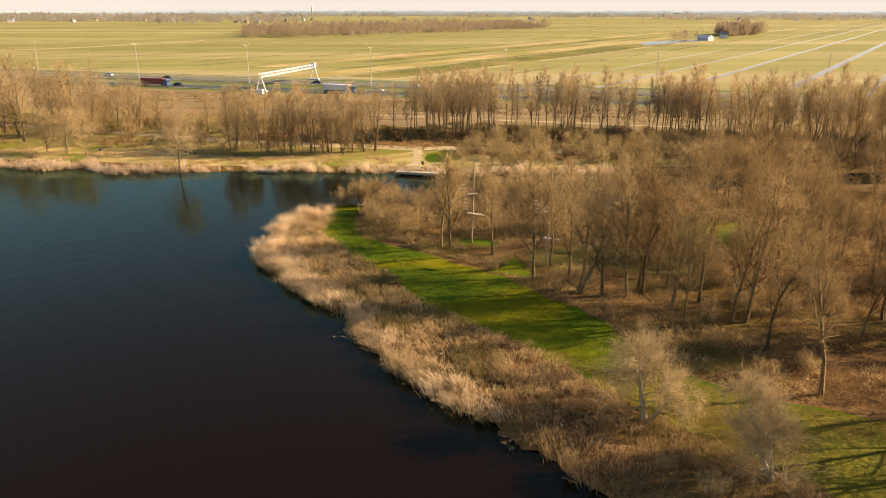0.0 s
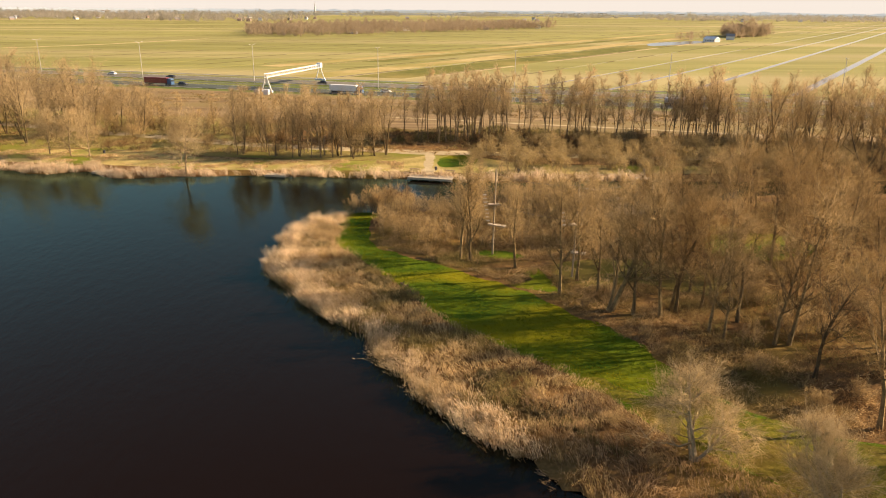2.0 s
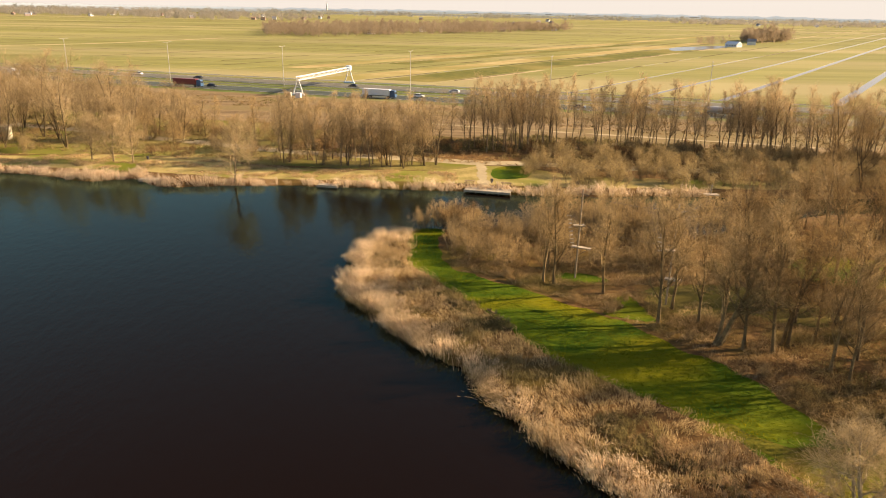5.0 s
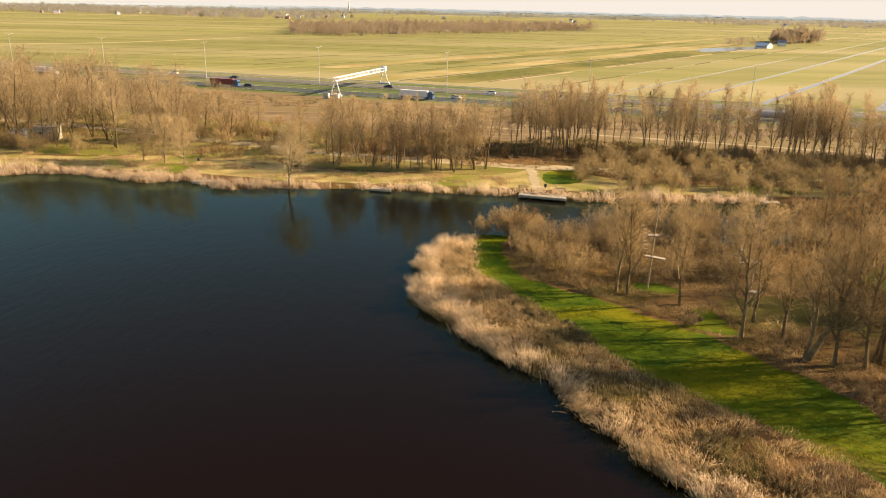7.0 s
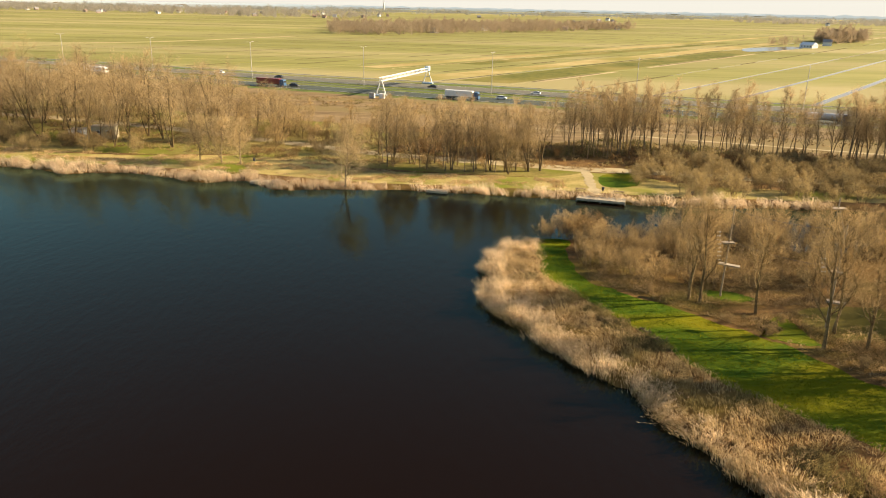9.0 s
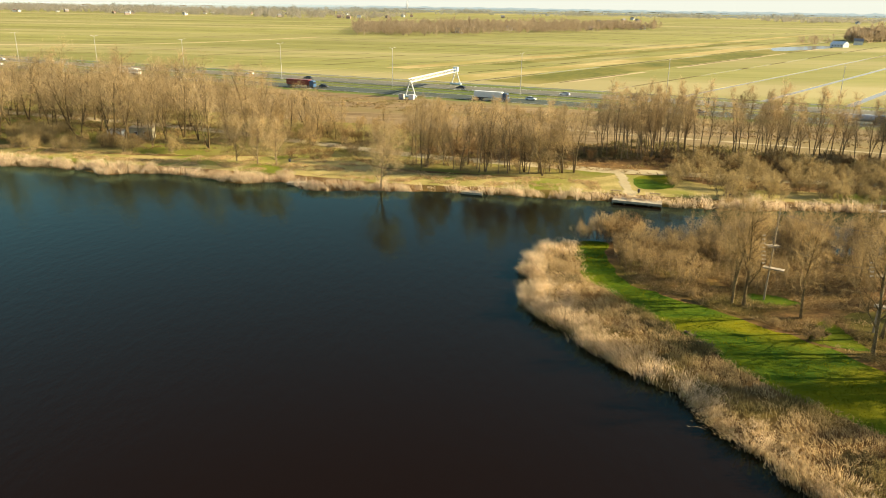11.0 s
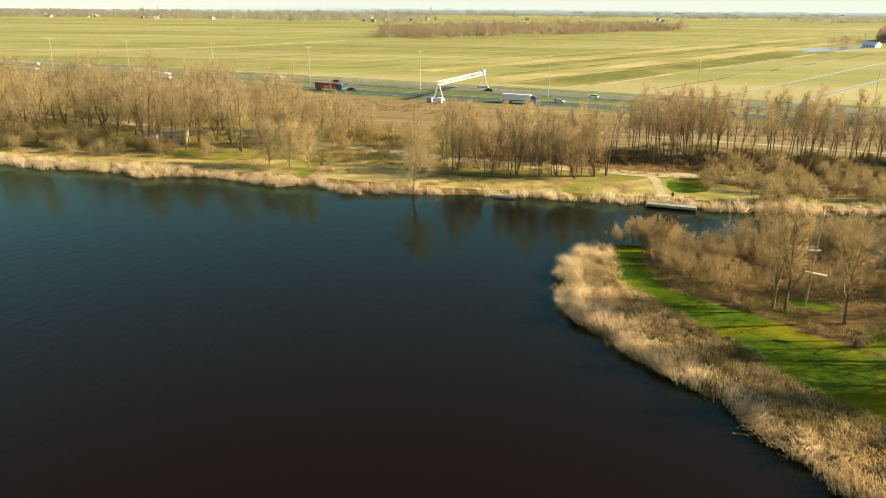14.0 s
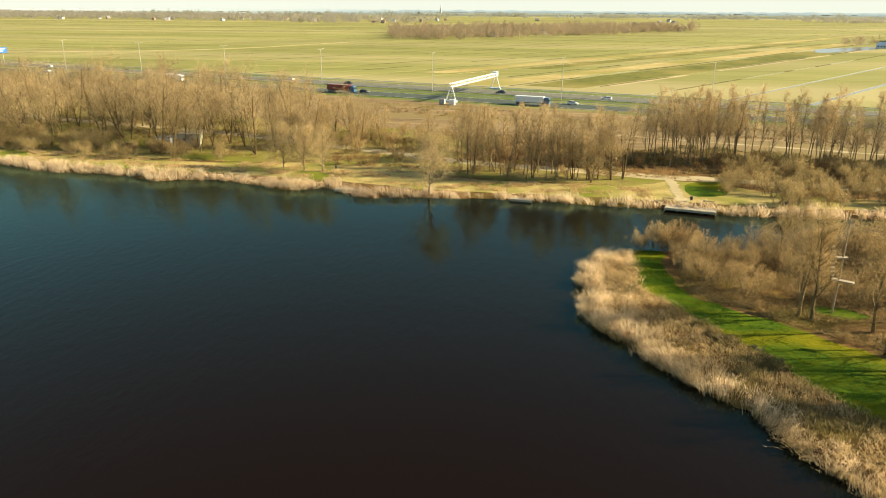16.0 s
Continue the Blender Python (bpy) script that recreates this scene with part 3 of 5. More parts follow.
KINDS = {
    "tall": [tree("bare_tree", "tall bare winter tree with brown twigs", "tree", M_TWIG_SHADE, bark=M_BARK_LIMB, seed=s, height=17.5, girth=0.25, limbs=22, spread=46, reach=0.38, first=0.26, lift=0.12, subs=7, twigs=7, twiglets=2, twig_w=0.025, lean_mesh=False, twig_l=1.25) for s in (1, 2, 3)],
    "big": [tree("bare_tree", "large bare winter tree with spreading limbs", "tree", M_TWIG, bark=M_BARK_LIMB, seed=s, height=16.5, girth=0.36, limbs=16, stems=2, spread=50, reach=0.42, first=0.2, lift=0.14, subs=7, twigs=8, twiglets=2, twig_w=0.025, lean_mesh=False, twig_l=1.25) for s in (11, 12)],
    "mid": [tree("bare_tree", "slender bare winter tree with brown twigs", "tree", M_TWIG, bark=M_BARK_LIMB, seed=s, height=12.6, girth=0.18, limbs=18, spread=46, reach=0.42, first=0.2, lift=0.14, subs=7, twigs=7, twiglets=2, twig_w=0.025, lean_mesh=False, twig_l=1.25) for s in (21, 22, 23, 24)],
    "dim": [tree("bare_tree", "slender bare tree with brown twigs darkened for the wood's shade", "tree", M_TWIG_SHADE, bark=M_BARK_DARK, seed=s, height=12.8, girth=0.18, limbs=18, spread=46, reach=0.42, first=0.22, lift=0.14, subs=7, twigs=7, twiglets=2, twig_w=0.025, lean_mesh=False, twig_l=1.25) for s in (25, 26)],
    "bush": [tree("bare_shrub", "rounded bare bush of many fine reddish-brown stems", "shrub", M_TWIG, seed=s, height=4.2, girth=0.03, limbs=8, stems=20, spread=30, reach=0.3, first=0.1, lift=0.22, subs=2, twigs=5, twiglets=2, twig_w=0.02, splay=0.52, foot=1.3, twig_l=1.4) for s in (85, 86)],
    "row": [tree("bare_alder", "thin straight bare tree in a planted row", "tree", M_TWIG_WOOD, bark=M_BARK, seed=s, height=16.5, girth=0.14, limbs=24, spread=34, reach=0.28, first=0.26, lift=0.25, subs=4, twigs=6, twiglets=2, twig_w=0.04, twig_l=1.5) for s in (31, 32, 33, 34)],
    "wood": [tree("bare_tree", "bare woodland tree with a fine brown crown", "tree", M_TWIG_WOOD, bark=M_BARK_DARK, seed=s, height=15.5, girth=0.19, limbs=13, stems=2, spread=54, reach=0.42, first=0.18, lift=0.2, subs=5, twigs=7, twiglets=2, twig_w=0.04, splay=0.38, twig_l=1.5) for s in (41, 42, 43, 44)],
    "darkwood": [tree("bare_tree", "bare woodland tree with a brown crown darkened for shade", "tree", M_TWIG_SHADE, bark=M_BARK_DARK, seed=s, height=15, girth=0.19, limbs=12, stems=2, spread=50, reach=0.4, first=0.24, lift=0.2, subs=5, twigs=5, twiglets=2, twig_w=0.036, splay=0.35, twig_l=1.5) for s in (45, 46)],
    "willow": [tree("bare_willow", "sprawling pale bare willow on the grass", "tree", M_TWIG_PALE, bark=M_BARK_PALE, seed=s, height=7.4, girth=0.22, limbs=13, stems=3, spread=60, reach=0.6, first=0.22, lift=0.1, subs=8, twigs=9, twiglets=4, twig_w=0.024, lean_mesh=False, gnarl=0.34, splay=0.62, twig_l=1.15) for s in (51, 52)],
    "fruit": [tree("bare_tree", "pale bare tree standing alone near the bank", "tree", M_TWIG_PALE, seed=s, height=11, girth=0.2, limbs=28, spread=58, reach=0.54, first=0.1, lift=0.16, subs=6, twigs=8, twiglets=4, twig_w=0.03, twig_l=1.2) for s in (61, 62)],
    "shrub": [tree("bare_shrub", "bushy bare shrub with many thin stems", "shrub", M_TWIG, seed=s, height=4.0, girth=0.03, limbs=6, stems=12, spread=34, reach=0.36, first=0.12, lift=0.2, subs=2, twigs=4, twiglets=2, twig_w=0.032, splay=0.5, foot=1.2, twig_l=1.4) for s in (71, 72, 73)],
    "darkshrub": [tree("bramble_shrub", "dense dark brown shrub with thin stems", "shrub", M_BRAMBLE_DARK, bark=M_BARK_DARK, seed=s, height=4.0, girth=0.03, limbs=6, stems=10, spread=32, reach=0.34, first=0.15, lift=0.2, subs=2, twigs=4, twiglets=2, twig_w=0.034, splay=0.45, foot=1.1, twig_l=1.4) for s in (75,)],
    "olive": [tree("scrub_bush", "olive-brown scrub bush with fine dense twigs", "shrub", M_TWIG_OLIVE, seed=s, height=4.0, girth=0.03, limbs=6, stems=12, spread=34, reach=0.36, first=0.12, lift=0.2, subs=2, twigs=5, twiglets=2, twig_w=0.036, splay=0.5, foot=1.2, twig_l=1.4) for s in (77, 78)],
    "sapling": [tree("thicket_shrub", "brown thicket shrub with upright thin stems", "shrub", M_TWIG, seed=s, height=5.2, girth=0.03, limbs=7, stems=14, spread=24, reach=0.28, first=0.12, lift=0.3, subs=2, twigs=5, twiglets=2, twig_w=0.022, splay=0.28, foot=1.6, twig_l=1.4) for s in (81, 82, 83)],
}
used = {k: 0 for k in KINDS}
trnd = random.Random(9)


def plant(kind, x, y, scale=1.0, z=0.65, group=""):
    k = used[kind]
    used[kind] += 1
    kinds = KINDS[kind]
    m = pose(x, y, z, 0, 0, trnd.uniform(0, 360))
    src = kinds[k % len(kinds)]
    if k < len(kinds):
        ob = src
        ob.matrix_basis = m
    else:
        ob = copy_thing(src, m)
    s = scale * trnd.uniform(0.92, 1.08)
    ob.scale = (s, s, s * trnd.uniform(0.94, 1.06))
    if group:
        tagged(ob, group=group)
    return ob


def scatter(kind, poly, count, lo=0.8, hi=1.15, gap=2.0, group="", seed=0):
    rs = random.Random(seed + 100)
    xs, ys = [p[0] for p in poly], [p[1] for p in poly]
    put, tries = [], 0
    while len(put) < count and tries < count * 60:
        tries += 1
        p = (rs.uniform(min(xs), max(xs)), rs.uniform(min(ys), max(ys)))
        a = np.array([p])
        if not inside(poly, a)[0] or inside(LAKE, a)[0] or any((p[0] - q[0]) ** 2 + (p[1] - q[1]) ** 2 < gap * gap for q in put):
            continue
        put.append(p)
        plant(kind, p[0], p[1], rs.uniform(lo, hi), group=group)
    return put


G = "trees on the peninsula"
# The last five stand out of view, added to shade the near bank.
for x, y, k, s in ((1.1, 104.8, "mid", 1.1), (-0.3, 105.4, "mid", 1.1), (7.3, 101.8, "mid", 1.1), (17.3, 86.8, "big", 1.0), (12, 92.2, "mid", 1.15), (16.9, 92.4, "mid", 1.1), (15, 96.9, "mid", 1.0), (22.9, 85, "mid", 1.25),
                   (24.5, 86.8, "tall", 0.8), (19.8, 85.7, "mid", 1.2), (28, 78.5, "mid", 1.0), (27.1, 80.8, "mid", 1.1), (28.4, 87.5, "tall", 0.78), (35.2, 61, "tall", 0.95), (37.5, 83.6, "tall", 0.95), (34.7, 77.7, "mid", 1.2), (54, 105.5, "big", 1.0), (51, 104.8, "tall", 0.95),
                   (48, 105.2, "tall", 0.95), (42.5, 101.4, "tall", 0.85), (42.5, 116.7, "mid", 1.2), (19.4, 114.7, "mid", 0.9), (0.7, 109.6, "mid", 0.9), (46, 50, "tall", 1.0), (50, 55, "tall", 1.05), (47, 44, "tall", 0.95), (54, 47, "tall", 1.1), (56, 60, "tall", 1.0)):
    plant(k, x, y, s, group=G)
for x, y in ((17.5, 56), (25, 48)):
    plant("willow", x, y, 1.0, group="willows on the lawn")
PENWOOD = [(19, 95), (26, 84), (33, 70), (45, 60), (75, 60), (85, 100), (80, 140), (52, 138), (30, 122), (24, 108)]
scatter("tall", PENWOOD, 18, 0.7, 0.92, 5, G, 1)
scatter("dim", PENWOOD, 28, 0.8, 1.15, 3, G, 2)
scatter("bush", PENWOOD, 46, 0.5, 0.95, 2.5, "shrubs on the peninsula", 3)
scatter("sapling", [(20, 88), (30, 72), (44, 60), (60, 64), (62, 100), (34, 108), (18, 100)], 18, 0.6, 0.95, 2.6, "thicket on the peninsula", 32)
THICKET = [(-13, 113), (-13, 131), (5, 133.5), (24, 130), (24, 112), (12, 110), (3, 111), (-4, 109)]
scatter("sapling", THICKET, 76, 0.55, 0.95, 1.6, "thicket on the peninsula", 4)
for x, y, s in ((-15, 131, 1.15), (-12, 132.5, 1.1), (-18, 130.5, 0.8), (-9, 132, 0.9), (10, 50, 0.35), (14, 55, 0.4), (20, 46, 0.5), (17, 49, 0.4), (12, 61, 0.35), (26, 43, 0.5), (29, 71, 0.6), (36, 66, 0.6), (31, 64, 0.55), (3, 98.5, 0.35), (7, 95, 0.4), (9.5, 99, 0.35), (14.5, 87.5, 0.4), (19.5, 79, 0.45), (-5, 107.5, 0.4)):
    plant("bush", x, y, s, group="shrubs on the peninsula")

G = "trees along the far bank"
plant("fruit", -58.4, 160.9, 1.08, group=G), plant("fruit", -92, 179, 0.95, group=G), plant("fruit", -87, 178, 0.95, group=G), plant("fruit", -98, 181, 0.85, group=G)
ALDERS = [(-56, 181), (-40, 178.5), (-22, 177.5), (-18, 184), (-35, 187), (-55, 191)]
scatter("row", ALDERS, 25, 0.72, 0.98, 2.0, G, 5)
scatter("wood", ALDERS, 5, 0.55, 0.75, 5.0, G, 34)
scatter("shrub", ALDERS, 10, 0.5, 0.8, 3.0, "shrubs under the far trees", 35)
for x, y, s in ((-17, 182.5, 0.95), (-19.5, 181.5, 0.85), (-24.5, 180, 0.7)):
    plant("wood", x, y, s, group=G)
ROW = [(-14, 199), (20, 201), (60, 199), (130, 181), (135, 189), (60, 209), (5, 221), (-14, 213)]
scatter("row", ROW, 128, 0.78, 1.1, 1.5, "planted row of thin trees", 6)
LEFTWOOD = [(-260, 207), (-150, 194), (-112, 192), (-100, 203), (-104, 224), (-126, 258), (-170, 266), (-270, 262)]
scatter("wood", LEFTWOOD, 96, 0.85, 1.3, 4.4, "trees of the far wood", 7)
scatter("shrub", LEFTWOOD, 24, 0.8, 1.2, 4, "shrubs in the far wood", 8)
FRONT = [(-230, 188), (-145, 183), (-115, 183), (-108, 189), (-145, 193), (-230, 201)]
scatter("olive", FRONT, 36, 0.8, 1.15, 2.6, "scrub in front of the far wood", 13)
MIDSCRUB = [(-104, 200), (-86, 196), (-62, 187), (-55, 215), (-70, 240), (-110, 240)]
scatter("shrub", MIDSCRUB, 40, 0.8, 1.2, 2.6, "scrub behind the far bank", 9)
scatter("mid", MIDSCRUB, 12, 0.6, 0.8, 4, "scrub behind the far bank", 10)
for x, y in ((-80, 186), (-83, 187.5), (-77, 188), (-86, 186), (-78, 211), (-75.5, 211), (-73.5, 210)):
    plant("darkshrub", x, y, 0.8, group="scrub behind the far bank")
BEHIND = [(-55, 193), (0, 190), (60, 190), (120, 185), (125, 200), (40, 212), (0, 207), (-50, 207)]
scatter("darkshrub", BEHIND, 70, 0.55, 0.95, 2.3, "undergrowth along the planted row", 11)
RIGHTSCRUB = [(7, 165), (12, 162), (60, 162), (100, 165), (100, 180), (30, 181), (8, 181)]
scatter("olive", RIGHTSCRUB, 90, 0.8, 1.25, 1.9, "scrub on the far bank", 12)
scatter("olive", [(8, 183), (60, 181), (110, 178), (112, 196), (40, 202), (6, 199)], 70, 0.8, 1.3, 2.4, "scrub on the far bank", 31)
for x, y, k in ((3.2, 171.5, 0.7), (4.6, 174.5, 0.9), (5.2, 178, 0.95), (4.8, 181.5, 0.8)):
    plant("olive", x, y, k, group="scrub on the far bank")
EASTWOOD = [(60, 162), (150, 150), (160, 200), (100, 195), (70, 185)]
scatter("darkwood", EASTWOOD, 44, 0.85, 1.25, 3.2, "trees past the channel", 14)
EASTPEN = [(80, 70), (110, 90), (110, 148), (82, 142)]
scatter("darkwood", EASTPEN, 16, 0.95, 1.2, 4.5, "trees on the peninsula", 15)
# Unseen trees right of the view, added to shade wood and lawn.
OFFSIDE_SHADE = [(51, 44), (58, 28), (100, 20), (120, 60), (112, 90), (80, 64), (56, 62)]
scatter("darkwood", OFFSIDE_SHADE, 26, 1.0, 1.25, 4.5, "trees on the peninsula", 16)
scatter("wood", [(-112, 200), (-88, 203), (-84, 222), (-104, 236)], 12, 0.65, 0.9, 4.5, "trees of the far wood", 17)
scatter("mid", [(-60, 195), (-20, 194), (-14, 210), (-58, 214)], 16, 0.7, 1.0, 4, "trees along the far bank", 18)
scatter("shrub", [(-146, 192), (-128, 192), (-128, 200), (-146, 197.5)], 9, 0.7, 0.95, 1.8, "scrub in front of the far wood", 19)
CHANNELSIDE = [(2, 126), (26, 124), (48, 128), (50, 137), (26, 134), (4, 134)]
scatter("sapling", CHANNELSIDE, 26, 0.95, 1.4, 1.8, "thicket on the peninsula", 20)
scatter("mid", CHANNELSIDE, 9, 0.55, 0.8, 3, "trees on the peninsula", 21)
scatter("tall", [(46, 66), (62, 60), (64, 78), (46, 82)], 3, 0.85, 1.05, 5, "trees on the peninsula", 22)
scatter("row", [(60, 196), (145, 170), (150, 200), (60, 216)], 45, 0.85, 1.1, 2.0, "planted row of thin trees", 23)
for x, y, s in ((-138.5, 199, 0.8), (-131.5, 201.5, 0.85), (-135, 200.8, 0.6), (-142.5, 199.2, 0.8)):
    plant("shrub", x, y, s, group="scrub in front of the far wood")
scatter("olive", [(-250, 194), (-150, 187), (-148, 200), (-250, 212)], 34, 1.0, 1.5, 3.2, "scrub in front of the far wood", 24)
for x, y, s in ((-13, 130.5, 1.0), (-10.5, 131.5, 1.05), (-14.5, 132, 0.9)):
    plant("darkshrub", x, y, s, group="shrubs on the peninsula")

# ---------- reed belts ----------
def reed_belt(name, label, poly, count, lo, hi, mat, seed, leafy=1, width=0.03, lo_y=-1e9, hi_y=1e9, tuft=11, lodged=0.0):
    """Reeds in tufts: the stems of a tuft share their height and lean; lodged lays patches of them flat."""
    rs = random.Random(seed)
    xs, ys = [p[0] for p in poly], [p[1] for p in poly]
    need = count // tuft
    cand = np.array([(rs.uniform(min(xs), max(xs)), rs.uniform(min(ys), max(ys))) for _ in range(need * 9)])
    cand = cand[(cand[:, 1] > lo_y) & (cand[:, 1] < hi_y)]
    cand = cand[inside(poly, cand)]
    dens = np.array([noise.noise(Vector((p[0] * 0.35, p[1] * 0.35, seed))) for p in cand])
    cand = cand[dens > -0.3]
    z0 = land_height(cand)
    cand, z0 = cand[z0 > -0.03][:need], z0[z0 > -0.03][:need]
    V, F = [], []
    for (cx, cy), z in zip(cand, z0):
        g = noise.noise(Vector((cx * 0.25, cy * 0.25, 7 + seed))) + 0.8 * noise.noise(Vector((cx * 0.9, cy * 0.9, 2 + seed)))
        th = (lo + (hi - lo) * (0.5 + 0.55 * g)) * rs.uniform(0.7, 1.15)
        bend = Vector((rs.gauss(-0.16, 0.12) + 0.4 * noise.noise(Vector((cx * .4, cy * .4, 1))), rs.gauss(-0.08, 0.12) + 0.4 * noise.noise(Vector((cx * .4, cy * .4, 5))), 0))
        flat = max(0.0, noise.noise(Vector((cx * 0.16, cy * 0.16, 9))) + lodged)
        turn = 7.0 * noise.noise(Vector((cx * 0.13, cy * 0.13, 19))) + rs.gauss(0, 0.35)
        bend += Vector((math.cos(turn), math.sin(turn), 0)) * 2.4 * flat * rs.uniform(0.5, 1.2)
        spread = rs.uniform(0.2, 0.42)
        for _ in range(tuft):
            ox, oy = rs.gauss(0, spread), rs.gauss(0, spread)
            lean = (bend + Vector((ox * 0.35 + rs.gauss(0, 0.07), oy * 0.35 + rs.gauss(0, 0.07), 1))).normalized()
            h = th * rs.uniform(0.6, 1.12)
            w = rs.uniform(0, math.pi)
            s = Vector((math.cos(w), math.sin(w), 0)) * width * 0.5
            p = Vector((cx + ox, cy + oy, max(z, -0.3) + 0.25 * min(flat, 1) * rs.random()))
            tip = p + lean * h + Vector((lean.x * 0.3, lean.y * 0.3, -0.06)) * h
            mid = p + lean * h * 0.6
            k = len(V)
            V += [p - s, p + s, mid - s * 0.8, mid + s * 0.8, tip]
            F += [(k, k + 1, k + 3, k + 2), (k + 2, k + 3, k + 4)]
            for _ in range(leafy):
                q = p + lean * h * rs.uniform(0.3, 0.9)
                d = (lean + Vector((rs.gauss(-0.1, 0.5), rs.gauss(0, 0.5), rs.uniform(-0.5, 0.2)))).normalized()
                blade(V, F, q, d, rs.uniform(0.25, 0.6), width * 0.9, rs)
            d = (lean * 0.6 + Vector((rs.gauss(-0.35, 0.25), rs.gauss(0, 0.25), 0.1))).normalized()
            blade(V, F, tip - lean * 0.25, d, 0.38, width * 1.5, rs)
    return tagged(raw(name, V, F, mat), label, "reeds", kind="stuff")


BELT = [(10.5, 45.5), (6.5, 51), (1.5, 56.5), (-3.5, 62), (-6.5, 65.5), (-10.7, 73.5), (-13.5, 79.2), (-19.5, 86), (-23.7, 92.7), (-27.6, 98.4), (-30.8, 104.5), (-31, 110), (-30.5, 116), (-28.7, 124.5), (-24, 130.5),
        (-23, 129.5), (-18.5, 130), (-19.3, 120), (-19, 113), (-15, 104.5), (-10.5, 97.5), (-6.5, 90), (-2, 82), (3, 77), (7.5, 72.5), (11.5, 67.5), (14.5, 62), (19, 56.5), (24, 51.5), (29, 45), (30, 38), (17, 38)]
SEAM = [(10.5, 45.5), (6.5, 51), (1.5, 56.5), (-3.5, 62), (-6.5, 65.5), (-10.7, 73.5), (-13.5, 79.2), (-19.5, 86), (-23.7, 92.7), (-27.6, 98.4), (-30.8, 104.5), (-31, 110), (-30.5, 116), (-28.7, 124.5), (-24, 130.5),
        (-23, 129.5), (-19.5, 129), (-20, 118), (-20.5, 110), (-21, 102.5), (-17.5, 94.5), (-12.5, 87), (-8, 80), (-4, 72), (0, 66.5), (4.5, 61), (9, 56), (13.5, 51), (16, 44)]
EDGE = [(10.5, 45.5), (6.5, 51), (1.5, 56.5), (-3.5, 62), (-6.5, 65.5), (-10.7, 73.5), (-13.5, 79.2), (-19.5, 86), (-23.7, 92.7), (-27.6, 98.4), (-30.8, 104.5), (-31, 110), (-30.5, 116), (-28.7, 124.5), (-24, 130.5),
        (-22, 129.5), (-23.5, 124), (-25.5, 116), (-23.5, 110), (-25, 103.5), (-21, 95.5), (-16, 88.5), (-10.5, 81), (-7, 73.5), (-2.5, 67), (1.5, 62), (6.5, 56.5), (11, 51.5), (14, 44)]
reed_belt("reed_belt", "tall dry straw-coloured reeds along the water's edge", EDGE, 17000, 1.2, 2.4, M_REED, 1, width=0.032, lo_y=57)
reed_belt("reed_belt", "flattened pale reeds and sedge behind the tall reeds", SEAM, 11000, 0.7, 1.7, M_REED, 6, width=0.034, lo_y=60, lodged=0.22)
reed_belt("reed_belt", "reeds darkened for shade along the near water's edge", EDGE, 3600, 1.1, 2.3, M_REED_NEAR, 4, width=0.032, hi_y=59)
reed_belt("bramble_belt", "low grey-brown tangle of dry stems behind the reeds", BELT, 17000, 0.35, 1.25, M_SEDGE, 2, leafy=2, width=0.034, lo_y=60, lodged=0.1, tuft=8)
reed_belt("bramble_belt", "brown bramble tangle on the bank by the willows", BELT, 8000, 0.5, 1.5, M_BRAMBLE_BANK, 5, leafy=3, width=0.034, hi_y=66, lodged=0.1, tuft=8)
FARBELT = [(13, 155.5), (1, 156), (-11, 158), (-30, 159), (-48, 160.5), (-58, 159), (-73, 157), (-80, 162.8), (-91, 160.3), (-103, 165), (-114, 166), (-123, 163.4), (-136, 167.4), (-151, 167.4), (-169, 172.5), (-215, 180.5),
           (-215, 185.5), (-169, 177), (-136, 171.5), (-110, 169.5), (-92, 165), (-80, 167), (-73, 161.5), (-58, 162.4), (-30, 162.6), (-12, 161.8), (1, 159.5), (13, 159.5), (40, 161.5), (40, 158.3)]
reed_belt("reed_belt", "dry straw-coloured reeds lining the far bank", FARBELT, 20000, 1.0, 2.5, M_REED_FAR, 3, leafy=1, width=0.05)


def tangle(name, label, poly, count, h, mat, seed, width=0.05, category="undergrowth", keep=-0.1, bare=()):
    """Low dry stems and fallen twigs on the ground."""
    rs = random.Random(seed)
    xs, ys = [p[0] for p in poly], [p[1] for p in poly]
    cand = np.array([(rs.uniform(min(xs), max(xs)), rs.uniform(min(ys), max(ys))) for _ in range(count * 3)])
    cand = cand[inside(poly, cand) & ~inside(lake_xy, cand)]
    for hole in bare:
        cand = cand[~inside(hole, cand)]
    dens = np.array([noise.noise(Vector((p[0] * 0.2, p[1] * 0.2, seed))) + 0.32 * noise.noise(Vector((p[0] * 0.8, p[1] * 0.8, seed))) for p in cand])
    sel = dens > keep
    cand, dens = cand[sel][:count], dens[sel][:count]
    V, F = [], []
    for (x, y), g, z in zip(cand, dens, land_height(cand)):
        hh = h * (0.5 + max(g, 0)) * rs.uniform(0.6, 1.3)
        for _ in range(5):
            d = Vector((rs.gauss(0, 0.8), rs.gauss(0, 0.8), rs.uniform(0.25, 1.1))).normalized()
            blade(V, F, Vector((x + rs.gauss(0, 0.25), y + rs.gauss(0, 0.25), z + rs.uniform(0, 0.3) * hh)), d, hh * rs.uniform(0.6, 1.3), width, rs)
    return tagged(raw(name, V, F, mat), label, category, kind="stuff")


